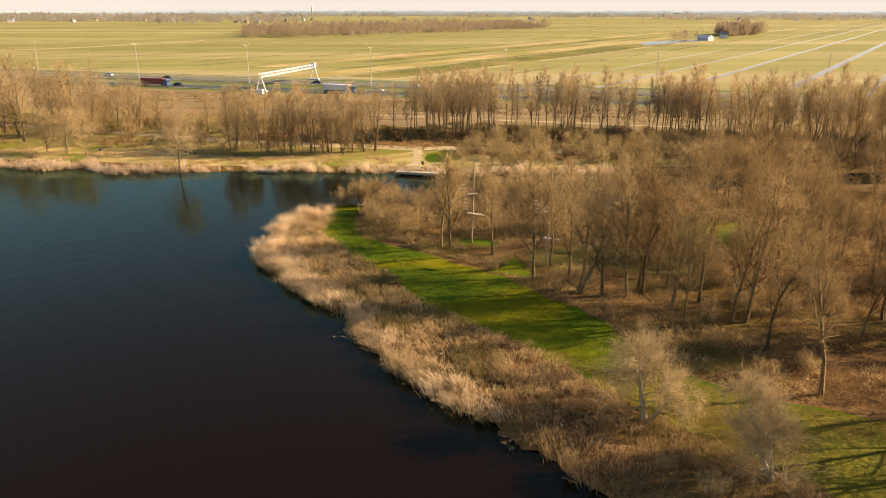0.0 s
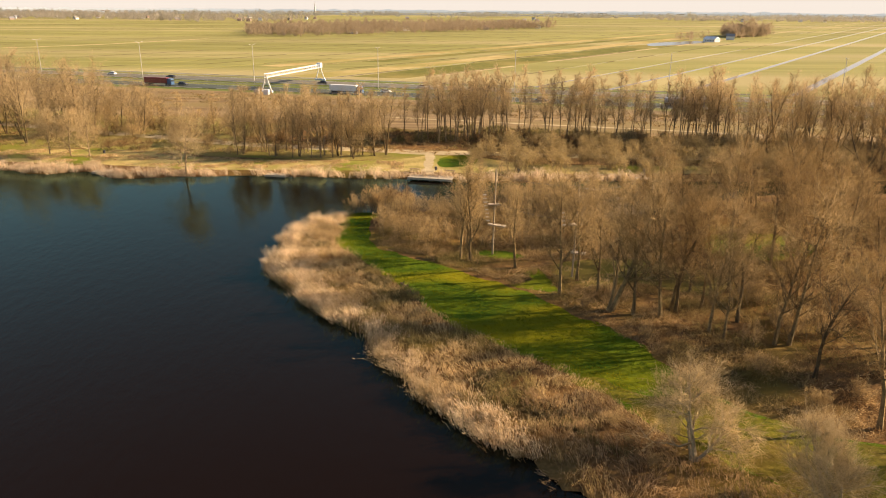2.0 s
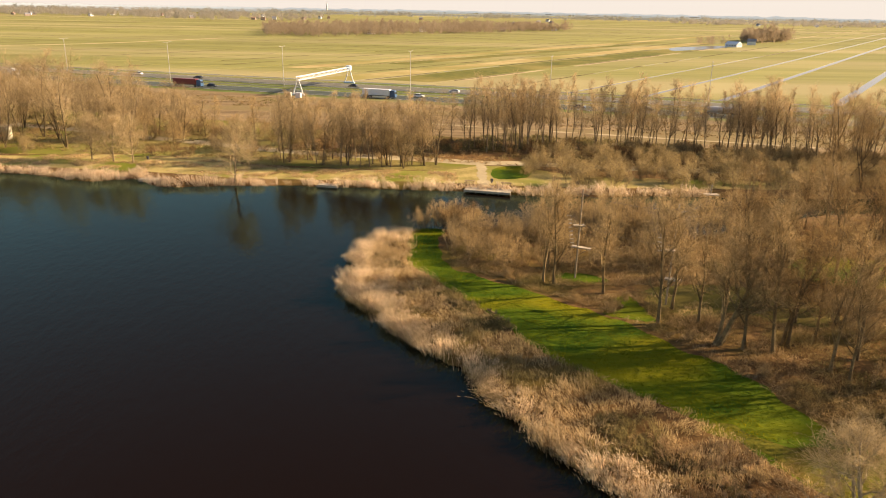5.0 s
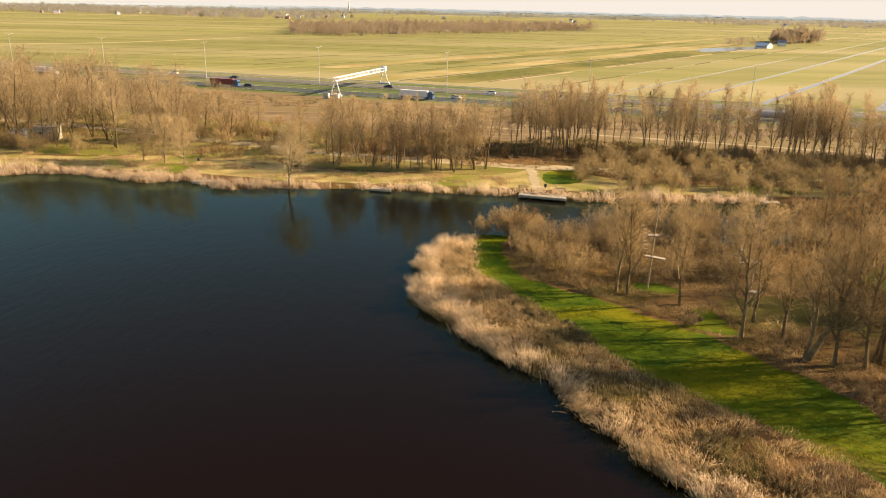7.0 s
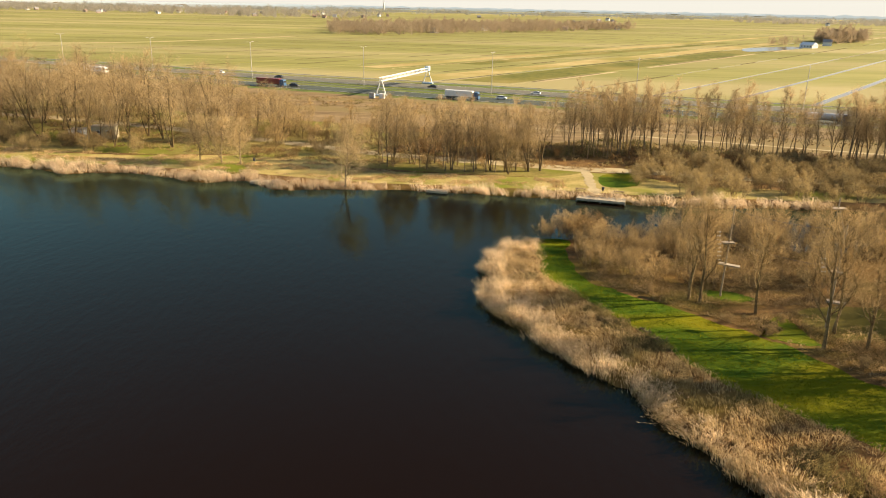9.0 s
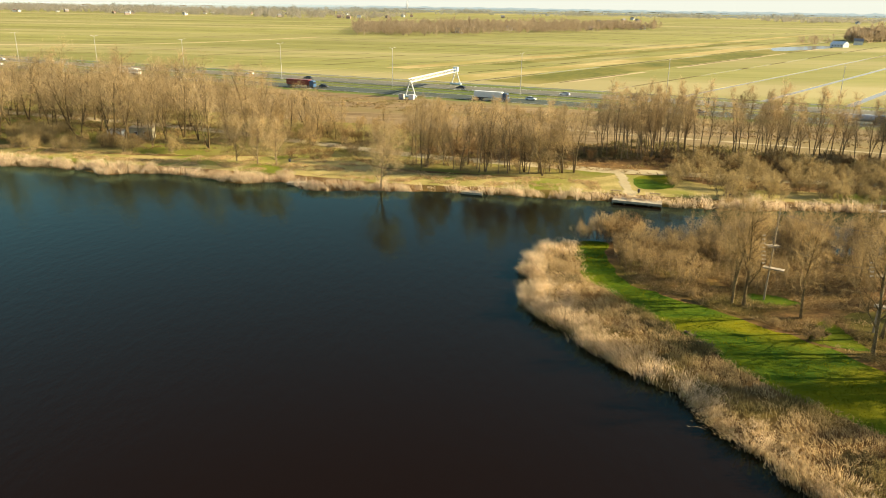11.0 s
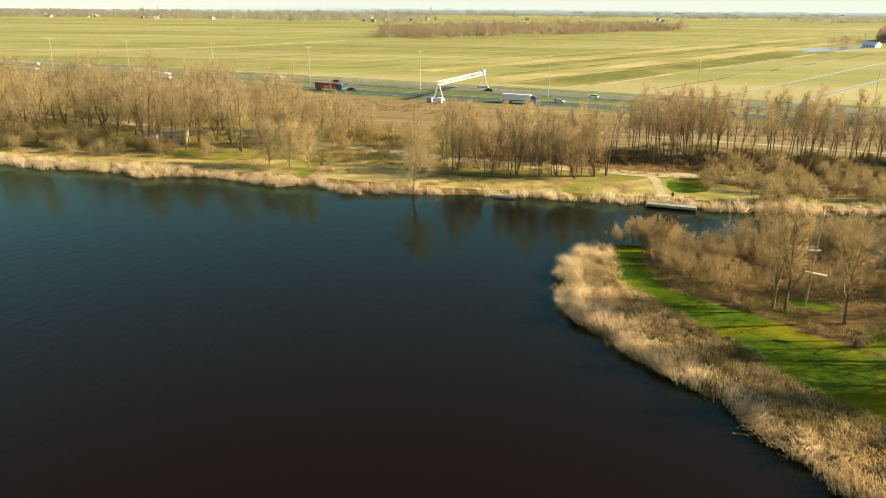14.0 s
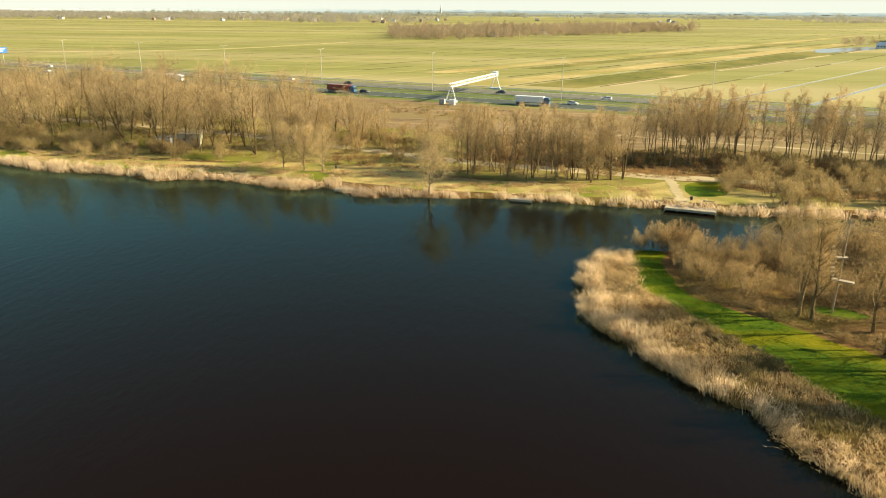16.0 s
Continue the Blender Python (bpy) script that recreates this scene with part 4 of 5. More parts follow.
M_DEADGRASS = material("pale_dead_grass", (0.34, 0.23, 0.105), (0.6, 0.44, 0.23), 0.3, fine=6, bump=0, island=0.4, thin=0.4)
tangle("undergrowth", "brown brambles and dead stems under the bare trees", [(-13, 112), (-13, 131), (5, 133), (24, 129), (30, 100), (36, 75), (29, 61), (22, 69), (19.5, 75), (13.5, 86), (8.5, 93), (2.5, 99), (-9, 108)], 12000, 1.0, M_BRAMBLE, 21, keep=-0.2, bare=(POLEGRASS, INLET, MOSS))
tangle("undergrowth", "red-brown brambles darkened for shade deep in the bare wood", [(24, 129), (34, 133), (80, 145), (90, 100), (78, 55), (45, 53), (37, 58.5), (29, 61), (36, 75), (30, 100)], 14000, 1.2, M_BRAMBLE_DARK, 27, keep=-0.25, bare=(GLADE, MOSS))
tangle("dead_grass", "pale tufts of dead grass along the wood's edge", [(-13, 110), (-9, 114), (4, 106), (20, 100), (24, 86), (36, 68), (60, 62), (78, 60), (70, 50), (45, 53), (37, 58.5), (29, 61), (22, 69), (19.5, 75), (13.5, 86), (8.5, 93), (2.5, 99), (-9, 108)], 8000, 0.75, M_DEADGRASS, 22, 0.05, "grass", keep=0.0, bare=(POLEGRASS, INLET))
# Olive weeds whose dark tone also carries the hollow's shade.
tangle("weeds", "dark olive weeds filling a shadowy hollow behind the reeds", [(-16, 99), (-12, 93), (-8, 88), (-5.5, 90), (-9.5, 97), (-13.5, 102)], 1300, 0.8, M_WEED, 36, 0.05, "weeds", keep=-0.2)
# Weeds added where brown shadow lies between the brambles and reeds.
tangle("weeds", "dark weeds put for brown shadow between the brambles and reeds", [(-1.5, 70), (3, 65), (8, 60.5), (12, 56), (14, 58), (9, 64), (4, 69.5), (0, 73)], 1300, 0.8, M_WEED, 37, 0.05, "weeds", keep=-0.05)
tangle("weeds", "dark olive weeds among flattened reeds", [(-26, 110), (-20.5, 109), (-20, 112), (-25.5, 113)], 450, 0.7, M_WEED, 38, 0.05, "weeds", keep=-0.2)
tangle("undergrowth", "brown scrub growth along the far bank", [(-230, 195), (-110, 190), (-60, 183), (-15, 186), (20, 180), (120, 175), (125, 205), (20, 222), (-60, 220), (-110, 240), (-230, 290)], 16000, 1.3, M_BRAMBLE, 23, 0.12)
tangle("dead_grass", "dry tussocks on the far bank", [(-215, 186), (-136, 175), (-80, 170), (-58, 166), (-12, 166), (-12, 175), (-58, 178), (-80, 186), (-136, 186), (-215, 196)], 11000, 0.55, M_DEADGRASS, 24, 0.1, "grass", keep=0.0)
tangle("dead_grass", "dry brown grass beside the motorway", [(-160, 300), (-60, 270), (140, 205), (150, 230), (-60, 300), (-150, 322)], 7000, 0.8, M_BRAMBLE, 25, 0.25, "grass", keep=-0.05)
tangle("dead_grass", "ragged pale grass where the lawn meets the brambles", [(-20.5, 129), (-21, 113), (-16.5, 103), (-12, 96.5), (-8, 89.5), (-3.5, 81), (1.5, 76), (6, 71.5), (10, 66.5), (13, 61), (17, 55.5), (22, 50.5), (27, 44.5),
        (29.5, 46), (24.3, 52.3), (19.3, 57.3), (15.3, 62.3), (12.4, 68), (8.5, 73), (4, 77.5), (-1, 82.5), (-5.4, 90.4), (-9.4, 98), (-14, 105), (-18.3, 113.3), (-18.6, 129)], 5000, 0.6, M_DEADGRASS, 26, 0.04, "grass", keep=-0.15)


def grass_blades(poly, count, seed, mat, label, lo_y, hi_y, z=0.71):
    """Short grass over the lawn."""
    rs = random.Random(seed)
    xs, ys = [p[0] for p in poly], [p[1] for p in poly]
    cand = np.array([(rs.uniform(min(xs), max(xs)), rs.uniform(min(ys), max(ys))) for _ in range(count * 3)])
    cand = cand[inside(poly, cand) & (cand[:, 1] > lo_y) & (cand[:, 1] < hi_y)][:count]
    V, F = [], []
    for x, y in cand:
        g = noise.noise(Vector((x * 0.5, y * 0.9, 2)))
        blade(V, F, Vector((x, y, z)), Vector((rs.gauss(-0.3, 0.6), rs.gauss(-0.1, 0.6), 0.9)).normalized(), rs.uniform(0.1, 0.28) * (1 + g), 0.07, rs)
    return tagged(raw("lawn_grass", V, F, mat), label, "grass", kind="stuff")


M_BLADE = material("green_grass_blades", (0.038, 0.088, 0.001), (0.13, 0.15, 0.003), 0.3, fine=6, bump=0, island=0.2, third=(0.22, 0.19, 0.004), coarse=0.08, thin=0.6)
M_BLADE_WORN = material("worn_grass_blades", (0.075, 0.075, 0.006), (0.2, 0.165, 0.03), 0.3, fine=6, bump=0, island=0.25, thin=0.5)
grass_blades([(q.x, q.y) for q in lawn_line], 36000, 41, M_BLADE, "short tufted green grass covering the lawn", 67, 140)
grass_blades([(q.x, q.y) for q in lawn_line], 14000, 42, M_BLADE_WORN, "short worn grass tufts below the willows", 38, 68)
tangle("undergrowth", "dark brown scrub below the planted row", [(-15, 198), (10, 206), (60, 191), (130, 176), (135, 194), (60, 211), (5, 229), (-16, 215)], 6000, 1.7, M_WEED, 28, 0.12, keep=-0.2)

# ---------- motorway things ----------
def street_lamp():
    root = tagged(empty("street_lamp"), "tall pale steel motorway lamp with two arms", "street lamp", "lamps along the median")
    bm = bmesh.new()
    rod(bm, (0, 0, 0), (0, 0, 17.2), 0.16, 0.09)
    part("pole", bm, M_STEEL, root)
    for sx in (-1, 1):
        bm = bmesh.new()
        rod(bm, (0, 0, 17.0), (0, sx * 1.7, 17.4), 0.06, 0.05, 6)
        arm = part("arm", bm, M_STEEL, root)
        bm = bmesh.new()
        box(bm, (0, sx * 2.1, 17.4), (0.36, 1.0, 0.16), bevel=0.05)
        part("lantern", bm, M_STEEL, arm)
    return root


a = math.degrees(math.atan2(ROAD.y, ROAD.x))
lamp = street_lamp()
LAMPS = [(-148.1, 367.1), (-90.3, 350.6), (-31.8, 332.8), (26, 316), (84.5, 298.5), (143, 281), (-205.5, 384), (-263, 401), (-321, 418)]
for i, (x, y) in enumerate(LAMPS):
    m = pose(x, y, 0.8, 0, 0, a)
    if i == 0:
        lamp.matrix_basis = m
    else:
        copy_thing(lamp, m)


def gantry(a0, b0):
    root = tagged(empty("sign_gantry", a0[0], a0[1], 0.8, math.degrees(math.atan2(b0[1] - a0[1], b0[0] - a0[0]))), "white steel truss gantry spanning the motorway on splayed legs", "gantry")
    n = math.hypot(b0[0] - a0[0], b0[1] - a0[1])
    for x in (0.0, n):
        for s in (-1, 1):
            bm = bmesh.new()
            rod(bm, (x, s * 2.3, 0), (x, s * 0.35, 6.1), 0.27, 0.22, 8)
            part("leg", bm, M_WHITE, root)
        bm = bmesh.new()
        box(bm, (x, 0, 0.35), (1.2, 5.4, 0.7), bevel=0.08)
        part("footing", bm, M_PALEBLUE, root)
        bm = bmesh.new()
        box(bm, (x, 0, 3.4), (0.2, 2.5, 0.22), bevel=0.03)
        part("cross_beam", bm, M_WHITE, root)
    bm = bmesh.new()
    for s in (-0.6, 0.6):
        for z in (6.0, 7.4):
            rod(bm, (-0.4, s, z), (n + 0.4, s, z), 0.13, n=6)
    k = 22
    for i in range(k):
        x0, x1 = n * i / k, n * (i + 1) / k
        for s in (-0.6, 0.6):
            rod(bm, (x0, s, 6.0 if i % 2 else 7.4), (x1, s, 7.4 if i % 2 else 6.0), 0.07, n=5)
            rod(bm, (x0, s, 6.0), (x0, s, 7.4), 0.06, n=5)
    part("truss", bm, M_WHITE, root)
    bm = bmesh.new()
    box(bm, (n / 2, 0, 6.02), (n, 1.1, 0.1))
    part("walkway", bm, M_WHITE, root)
    bm = bmesh.new()
    box(bm, (n - 0.4, 0, 7.1), (2.4, 2.0, 2.2), bevel=0.08)
    part("equipment_box", bm, M_PALEBLUE, root, "pale blue equipment box over the far leg")
    for i in range(3):
        bm = bmesh.new()
        box(bm, (n - 6 - 3.6 * i, 0.85, 6.6), (1.7, 0.3, 1.7), bevel=0.05)
        part("signal_panel", bm, M_DARK, root, "dark lane signal panel")
    return root


gantry((-76.5, 315.1), (-63.0, 368.5))

# ---------- distance ----------
def far_wood(name, label, poly, count, h, mat=M_FARTREE, seed=0, blades=26, thick=0.07):
    rs = random.Random(seed)
    xs, ys = [p[0] for p in poly], [p[1] for p in poly]
    V, F = [], []
    put = 0
    while put < count:
        x, y = rs.uniform(min(xs), max(xs)), rs.uniform(min(ys), max(ys))
        if not inside(poly, np.array([[x, y]]))[0]:
            continue
        put += 1
        hh, r = h * rs.uniform(0.6, 1.15) * (1 + 0.5 * noise.noise(Vector((x * 0.025, y * 0.025, seed)))), h * rs.uniform(0.22, 0.36)
        blade(V, F, Vector((x, y, 0.4)), Vector((0, 0, 1)), hh * 0.8, 0.8, rs)
        for _ in range(blades):
            t, q = rs.uniform(0.15, 0.95), rs.uniform(0, 2 * math.pi)
            rr = r * math.sqrt(rs.random()) * math.sin(math.pi * min(t + 0.1, 1))
            p = Vector((x + rr * math.cos(q), y + rr * math.sin(q), hh * t))
            d = Vector((math.cos(q) * 0.5, math.sin(q) * 0.5, rs.uniform(0.4, 1.2))).normalized()
            blade(V, F, p, d, h * rs.uniform(0.18, 0.4), h * thick, rs)
    return tagged(raw(name, V, F, mat), label, "woodland", kind="stuff")


far_wood("far_wood", "distant brown bare wood in the meadows", [(-232, 877), (-153, 875), (56, 1129), (190, 1316), (150, 1420), (-20, 1330), (-290, 1130)], 900, 13, seed=1, blades=75, thick=0.03)
far_wood("far_grove", "round grove of bare trees beside the farm", [(345, 925), (412, 985), (425, 1030), (390, 1045), (345, 985)], 100, 15, seed=2, blades=130, thick=0.025)
VILL = [(-2600, 1800), (-1200, 1760), (-740, 1710), (-510, 1560), (-430, 1610), (-350, 1740), (-350, 2100), (-900, 2300), (-2600, 2800)]
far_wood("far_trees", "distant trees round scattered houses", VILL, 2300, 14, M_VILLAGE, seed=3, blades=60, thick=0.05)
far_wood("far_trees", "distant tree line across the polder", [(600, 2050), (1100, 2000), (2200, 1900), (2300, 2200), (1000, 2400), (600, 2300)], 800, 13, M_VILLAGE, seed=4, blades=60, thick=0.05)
def tree_line(dist, top, seed, base, glow):
    """A far band of trees round the horizon, its haze put into colour and glow."""
    m = bpy.data.materials.new("hazy_tree_line")
    m.use_nodes = True
    b = m.node_tree.nodes["Principled BSDF"]
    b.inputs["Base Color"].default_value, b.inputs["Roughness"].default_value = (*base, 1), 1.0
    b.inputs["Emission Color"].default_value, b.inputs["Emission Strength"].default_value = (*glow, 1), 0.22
    vs, fs = [], []
    for i in range(1601):
        t = radians(200) * i / 1600 - radians(10)
        h = top * (0.55 + 0.3 * noise.noise(Vector((i * 0.02, seed, 0))) + 0.4 * noise.noise(Vector((i * 0.16, seed, 5))) + 0.3 * noise.noise(Vector((i * 0.7, seed, 9))))
        x, y = dist * math.cos(t), dist * math.sin(t)
        vs += [(x, y, -2), (x, y, max(h, 1.0))]
        if i:
            k = 2 * i
            fs.append((k - 2, k, k + 1, k - 1))
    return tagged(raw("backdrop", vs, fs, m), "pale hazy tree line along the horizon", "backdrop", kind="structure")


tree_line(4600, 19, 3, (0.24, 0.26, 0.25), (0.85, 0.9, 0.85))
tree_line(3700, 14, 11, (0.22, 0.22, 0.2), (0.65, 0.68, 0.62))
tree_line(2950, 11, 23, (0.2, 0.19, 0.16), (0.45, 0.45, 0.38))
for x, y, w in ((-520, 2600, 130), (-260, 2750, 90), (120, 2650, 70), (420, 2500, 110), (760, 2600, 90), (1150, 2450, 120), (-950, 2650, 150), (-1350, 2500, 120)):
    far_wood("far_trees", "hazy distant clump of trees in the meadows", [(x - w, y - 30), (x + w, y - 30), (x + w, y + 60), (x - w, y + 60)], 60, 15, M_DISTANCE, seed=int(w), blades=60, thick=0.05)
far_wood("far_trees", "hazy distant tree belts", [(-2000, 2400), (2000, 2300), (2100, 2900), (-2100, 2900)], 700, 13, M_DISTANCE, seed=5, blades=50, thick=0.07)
# Glowing wall added for the bright low sky, also mirrored in the ditches.
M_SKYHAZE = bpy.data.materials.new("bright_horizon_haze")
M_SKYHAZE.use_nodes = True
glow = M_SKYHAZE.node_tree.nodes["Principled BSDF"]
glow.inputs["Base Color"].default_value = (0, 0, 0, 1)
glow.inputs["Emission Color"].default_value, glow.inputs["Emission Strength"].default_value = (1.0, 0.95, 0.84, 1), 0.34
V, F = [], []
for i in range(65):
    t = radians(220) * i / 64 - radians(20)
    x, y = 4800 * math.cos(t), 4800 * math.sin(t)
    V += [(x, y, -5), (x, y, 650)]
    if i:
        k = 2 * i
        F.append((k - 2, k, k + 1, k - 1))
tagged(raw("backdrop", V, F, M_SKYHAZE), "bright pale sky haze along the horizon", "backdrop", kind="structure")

# ---------- rope course ----------
def climbing_pole(x, y, h, decks, ladder, label):
    """decks: (z, start x, end x, width, turn); ladder: (dx, dy, z0, z1) or None."""
    root = tagged(empty("climbing_pole", x, y, 0.68), label, "rope course", "poles of the rope course")
    bm = bmesh.new()
    rod(bm, (0, 0, -0.4), (0.22, 0, h), 0.14, 0.1, 10)
    part("pole", bm, M_POLE, root)
    for z, x0, x1, w, turn in decks:
        m = pose(0, 0, z, 0, 0, turn)
        bm = bmesh.new()
        box(bm, ((x0 + x1) / 2, -w * 0.3, -0.12), (x1 - x0, 0.12, 0.14), m)
        box(bm, ((x0 + x1) / 2, w * 0.3, -0.12), (x1 - x0, 0.12, 0.14), m)
        deck = part("platform", bm, M_WOOD, root, "weathered timber platform")
        n = max(4, int((x1 - x0) / 0.3))
        for i in range(n):
            bm = bmesh.new()
            d = (x1 - x0) / n
            box(bm, (x0 + d * (i + 0.5), 0, 0), (d * 0.9, w, 0.06), m, 0.01)
            part("board", bm, M_WOOD, deck)
        bm = bmesh.new()
        rod(bm, m @ Vector((x1 - 0.2, 0, -0.1)), (0.05, 0, z - 1.3), 0.05, n=6)
        part("brace", bm, M_POLE, root)
    if ladder:
        dx, dy, z0, z1 = ladder
        for s in (-0.25, 0.25):
            bm = bmesh.new()
            rod(bm, (dx + s, dy, z0), (dx + s - 0.16 * (z1 - z0), dy, z1), 0.015, n=5)
            part("rope", bm, M_CABLE, root)
        n = int((z1 - z0) / 0.55)
        for i in range(n):
            bm = bmesh.new()
            box(bm, (dx - 0.16 * i * 0.55, dy, z0 + 0.3 + i * 0.55), (0.5, 0.1, 0.12), bevel=0.02)
            part("rung", bm, M_WHITE, root, "pale wooden rung")
    return root


climbing_pole(4.4, 107.5, 12.8, [(4.65, -0.8, 1.9, 0.8, -28), (7.7, -0.8, 0.8, 0.8, 10)], (-0.75, 0, 4.9, 9.7), "tall timber pole with platforms and a hanging rung ladder")
climbing_pole(14.6, 98.4, 13.3, [(7.4, -0.9, 0.8, 0.8, -10), (3.6, -0.5, 1.6, 0.8, -25)], (-1.5, 0, 7.0, 9.6), "tall timber pole with two platforms in the wood")
climbing_pole(37.9, 152.8, 3.5, [(1.5, -1.6, 1.6, 1.6, 0)], None, "low timber pole and platform over the channel")
climbing_pole(31, 135.5, 5.0, [(1.6, -2.4, 2.4, 1.3, 0)], None, "timber pole with a plank platform by the channel")


def cable(a, b, sag):
    a, b = Vector(a), Vector(b)
    V, F = [], []
    tube(V, F, [a.lerp(b, i / 8) - Vector((0, 0, sag * 4 * (i / 8) * (1 - i / 8))) for i in range(9)], [0.025] * 9, 5)
    return tagged(raw("cable", V, F, M_CABLE), "thin steel cable strung between the climbing poles", "cable", "cables of the rope course")


cable((4.6, 107.5, 12.8), (14.8, 98.4, 13.3), 0.5)
cable((4.5, 107.5, 8.6), (14.7, 98.4, 8.6), 0.5)
cable((14.8, 98.4, 13.0), (31.1, 135.5, 5.2), 0.6)
cable((31.1, 135.5, 4.8), (37.9, 152.8, 4.0), 0.4)

# ---------- jetties, benches and small things on the bank ----------
def jetty(x, y, turn, length, depth, z, label):
    root = tagged(empty("jetty", x, y, z, turn), label, "jetty", "jetties on the far bank")
    n = int(length / 0.34)
    bm = bmesh.new()
    box(bm, (0, 0, 0), (length / n * 0.93, depth, 0.06), bevel=0.01)
    first = part("plank", bm, M_DECK, root)
    first.location = (-length / 2 + length / n / 2, 0, 0)
    for i in range(1, n):
        ob = new("plank", first.data)
        ob.parent = root
        ob.location = (-length / 2 + length / n * (i + 0.5), random.uniform(-.04, .04), random.uniform(-.008, .008))
    for s in (-1, 1):
        bm = bmesh.new()
        box(bm, (0, s * depth * 0.42, -0.14), (length, 0.16, 0.2))
        part("beam", bm, M_DECK, root)
    bm = bmesh.new()
    box(bm, (0, -depth / 2 - 0.05, -0.22), (length, 0.08, 0.42))
    part("fascia", bm, M_DECK, root)
    k = max(2, int(length / 2.2))
    for i in range(k + 1):
        bm = bmesh.new()
        rod(bm, (-length / 2 + length * i / k, -depth * 0.45, -1.6), (-length / 2 + length * i / k, -depth * 0.45, 0.02), 0.11)
        part("pile", bm, M_DECK, root)
    return root


jetty(-5.5, 158.9, -13, 9.6, 3.2, 0.72, "long weathered timber fishing jetty at the water's edge")
jetty(-39, 161.2, -10, 4.4, 1.6, 0.5, "small timber fishing platform among the reeds")
jetty(-77.5, 163.2, 8, 4.0, 1.6, 0.5, "small timber fishing platform beside dry reeds")


def bench(x, y, turn):
    root = tagged(empty("picnic_bench", x, y, 0.73, turn), "brown timber picnic bench on the grass by the jetty", "bench", "benches by the jetty")
    bm = bmesh.new()
    for i in range(4):
        box(bm, (0, -0.3 + 0.2 * i, 0.74), (2.2, 0.18, 0.05), bevel=0.01)
    part("tabletop", bm, M_BARK, root)
    for s in (-1, 1):
        bm = bmesh.new()
        box(bm, (0, s * 0.75, 0.45), (2.2, 0.3, 0.05), bevel=0.01)
        part("seat", bm, M_BARK, root)
        for e in (-0.8, 0.8):
            bm = bmesh.new()
            rod(bm, (e, s * 0.7, 0), (e, s * 0.25, 0.72), 0.05, n=6)
            part("leg", bm, M_BARK, root)
    return root


bench(-9.3, 163.6, -10), bench(-1.6, 162.2, -12)


def litter_bin(x, y):
    root = tagged(empty("litter_bin", x, y, 0.73), "dark green litter bin on a post beside the path", "bin", "litter bins")
    bm = bmesh.new()
    rod(bm, (0, 0, 0), (0, 0, 1.0), 0.05)
    part("post", bm, M_DARK, root)
    bm = bmesh.new()
    rod(bm, (0, -0.2, 0.4), (0, -0.2, 1.1), 0.26, 0.3, 12)
    part("bucket", bm, M_DARK, root)
    return root


litter_bin(-4.6, 164.3), litter_bin(-84.5, 180.5), litter_bin(13.5, 163.5)


def cabin(x, y, turn, w, d, h, mat, label, windows):
    root = tagged(empty("cabin", x, y, 0.7, turn), label, "cabin", "cabins in the far wood")
    t = 0.12
    for c, s in (((0, -d / 2, h / 2), (w, t, h)), ((0, d / 2, h / 2), (w, t, h)), ((-w / 2, 0, h / 2), (t, d - t, h)), ((w / 2, 0, h / 2), (t, d - t, h))):
        bm = bmesh.new()
        box(bm, c, s)
        part("wall", bm, mat, root)
    bm = bmesh.new()
    box(bm, (0, 0, h + 0.08), (w + 0.5, d + 0.5, 0.16), bevel=0.03)
    part("roof", bm, M_WOOD, root, "weathered flat roof")
    for i in range(windows):
        px = -w / 2 + w * (i + 0.7) / (windows + 0.4)
        bm = bmesh.new()
        box(bm, (px, -d / 2 - t / 2 - 0.01, h * 0.6), (0.95, 0.06, 0.9), bevel=0.01)
        win = part("window", bm, M_WHITE, root)
        bm = bmesh.new()
        box(bm, (px, -d / 2 - t / 2 - 0.045, h * 0.6), (0.75, 0.02, 0.7))
        part("pane", bm, M_DARK, win)
    bm = bmesh.new()
    box(bm, (w / 2 - 0.8, -d / 2 - t / 2 - 0.02, 1.0), (0.9, 0.05, 2.0), bevel=0.01)
    part("door", bm, M_WOOD, root)
    return root


M_CABIN = material("pale_render", (0.5, 0.52, 0.52), (0.62, 0.63, 0.62), 0.6, rough=0.8, bump=0.1)
M_CABIN2 = material("grey_green_boards", (0.32, 0.3, 0.21), (0.48, 0.45, 0.33), 0.6, rough=0.8, bump=0.1)
cabin(-139.7, 201, 8, 4.0, 3.0, 2.9, M_CABIN, "small pale cabin with a flat roof among bare trees", 1)
cabin(-134, 204.2, 12, 6.0, 3.6, 3.4, M_CABIN2, "grey-green timber cabin with windows among bare trees", 2)


def fallen_branch(x, y, turn, size):
    root = tagged(empty("fallen_branch", x, y, 0.7, turn), "dark twiggy branch lying at the lawn's edge", "branch", "fallen branches")
    V, F = [], []
    rs = random.Random(3)
    pts, _ = bent(Vector((0, 0, 0.15)), Vector((1, 0, 0.05)), 3.8 * size, 8, rs, 0.22, 0.0)
    tube(V, F, pts, [0.15 - 0.014 * i for i in range(9)], 6)
    raw("log", V, F, M_BARK, root)
    for i in range(16):
        V, F = [], []
        p = pts[rs.randrange(1, 8)]
        q, _ = bent(p, turned(Vector((0.5, 0, 0.8)).normalized(), rs.uniform(0, 1.1), rs), rs.uniform(0.6, 1.5) * size, 3, rs, 0.3, 0)
        tube(V, F, q, [0.06, 0.04, 0.025, 0.012], 4)
        raw("twig", V, F, M_BARK, root)
    return root


fallen_branch(-8.3, 95.2, -60, 0.8)
fallen_branch(-7.4, 92.6, -50, 1.0)

# ---------- vehicles ----------
def paint(name, c):
    return material(name, tuple(v * 0.85 for v in c), c, 0.5, rough=0.35, bump=0, spec=0.5)


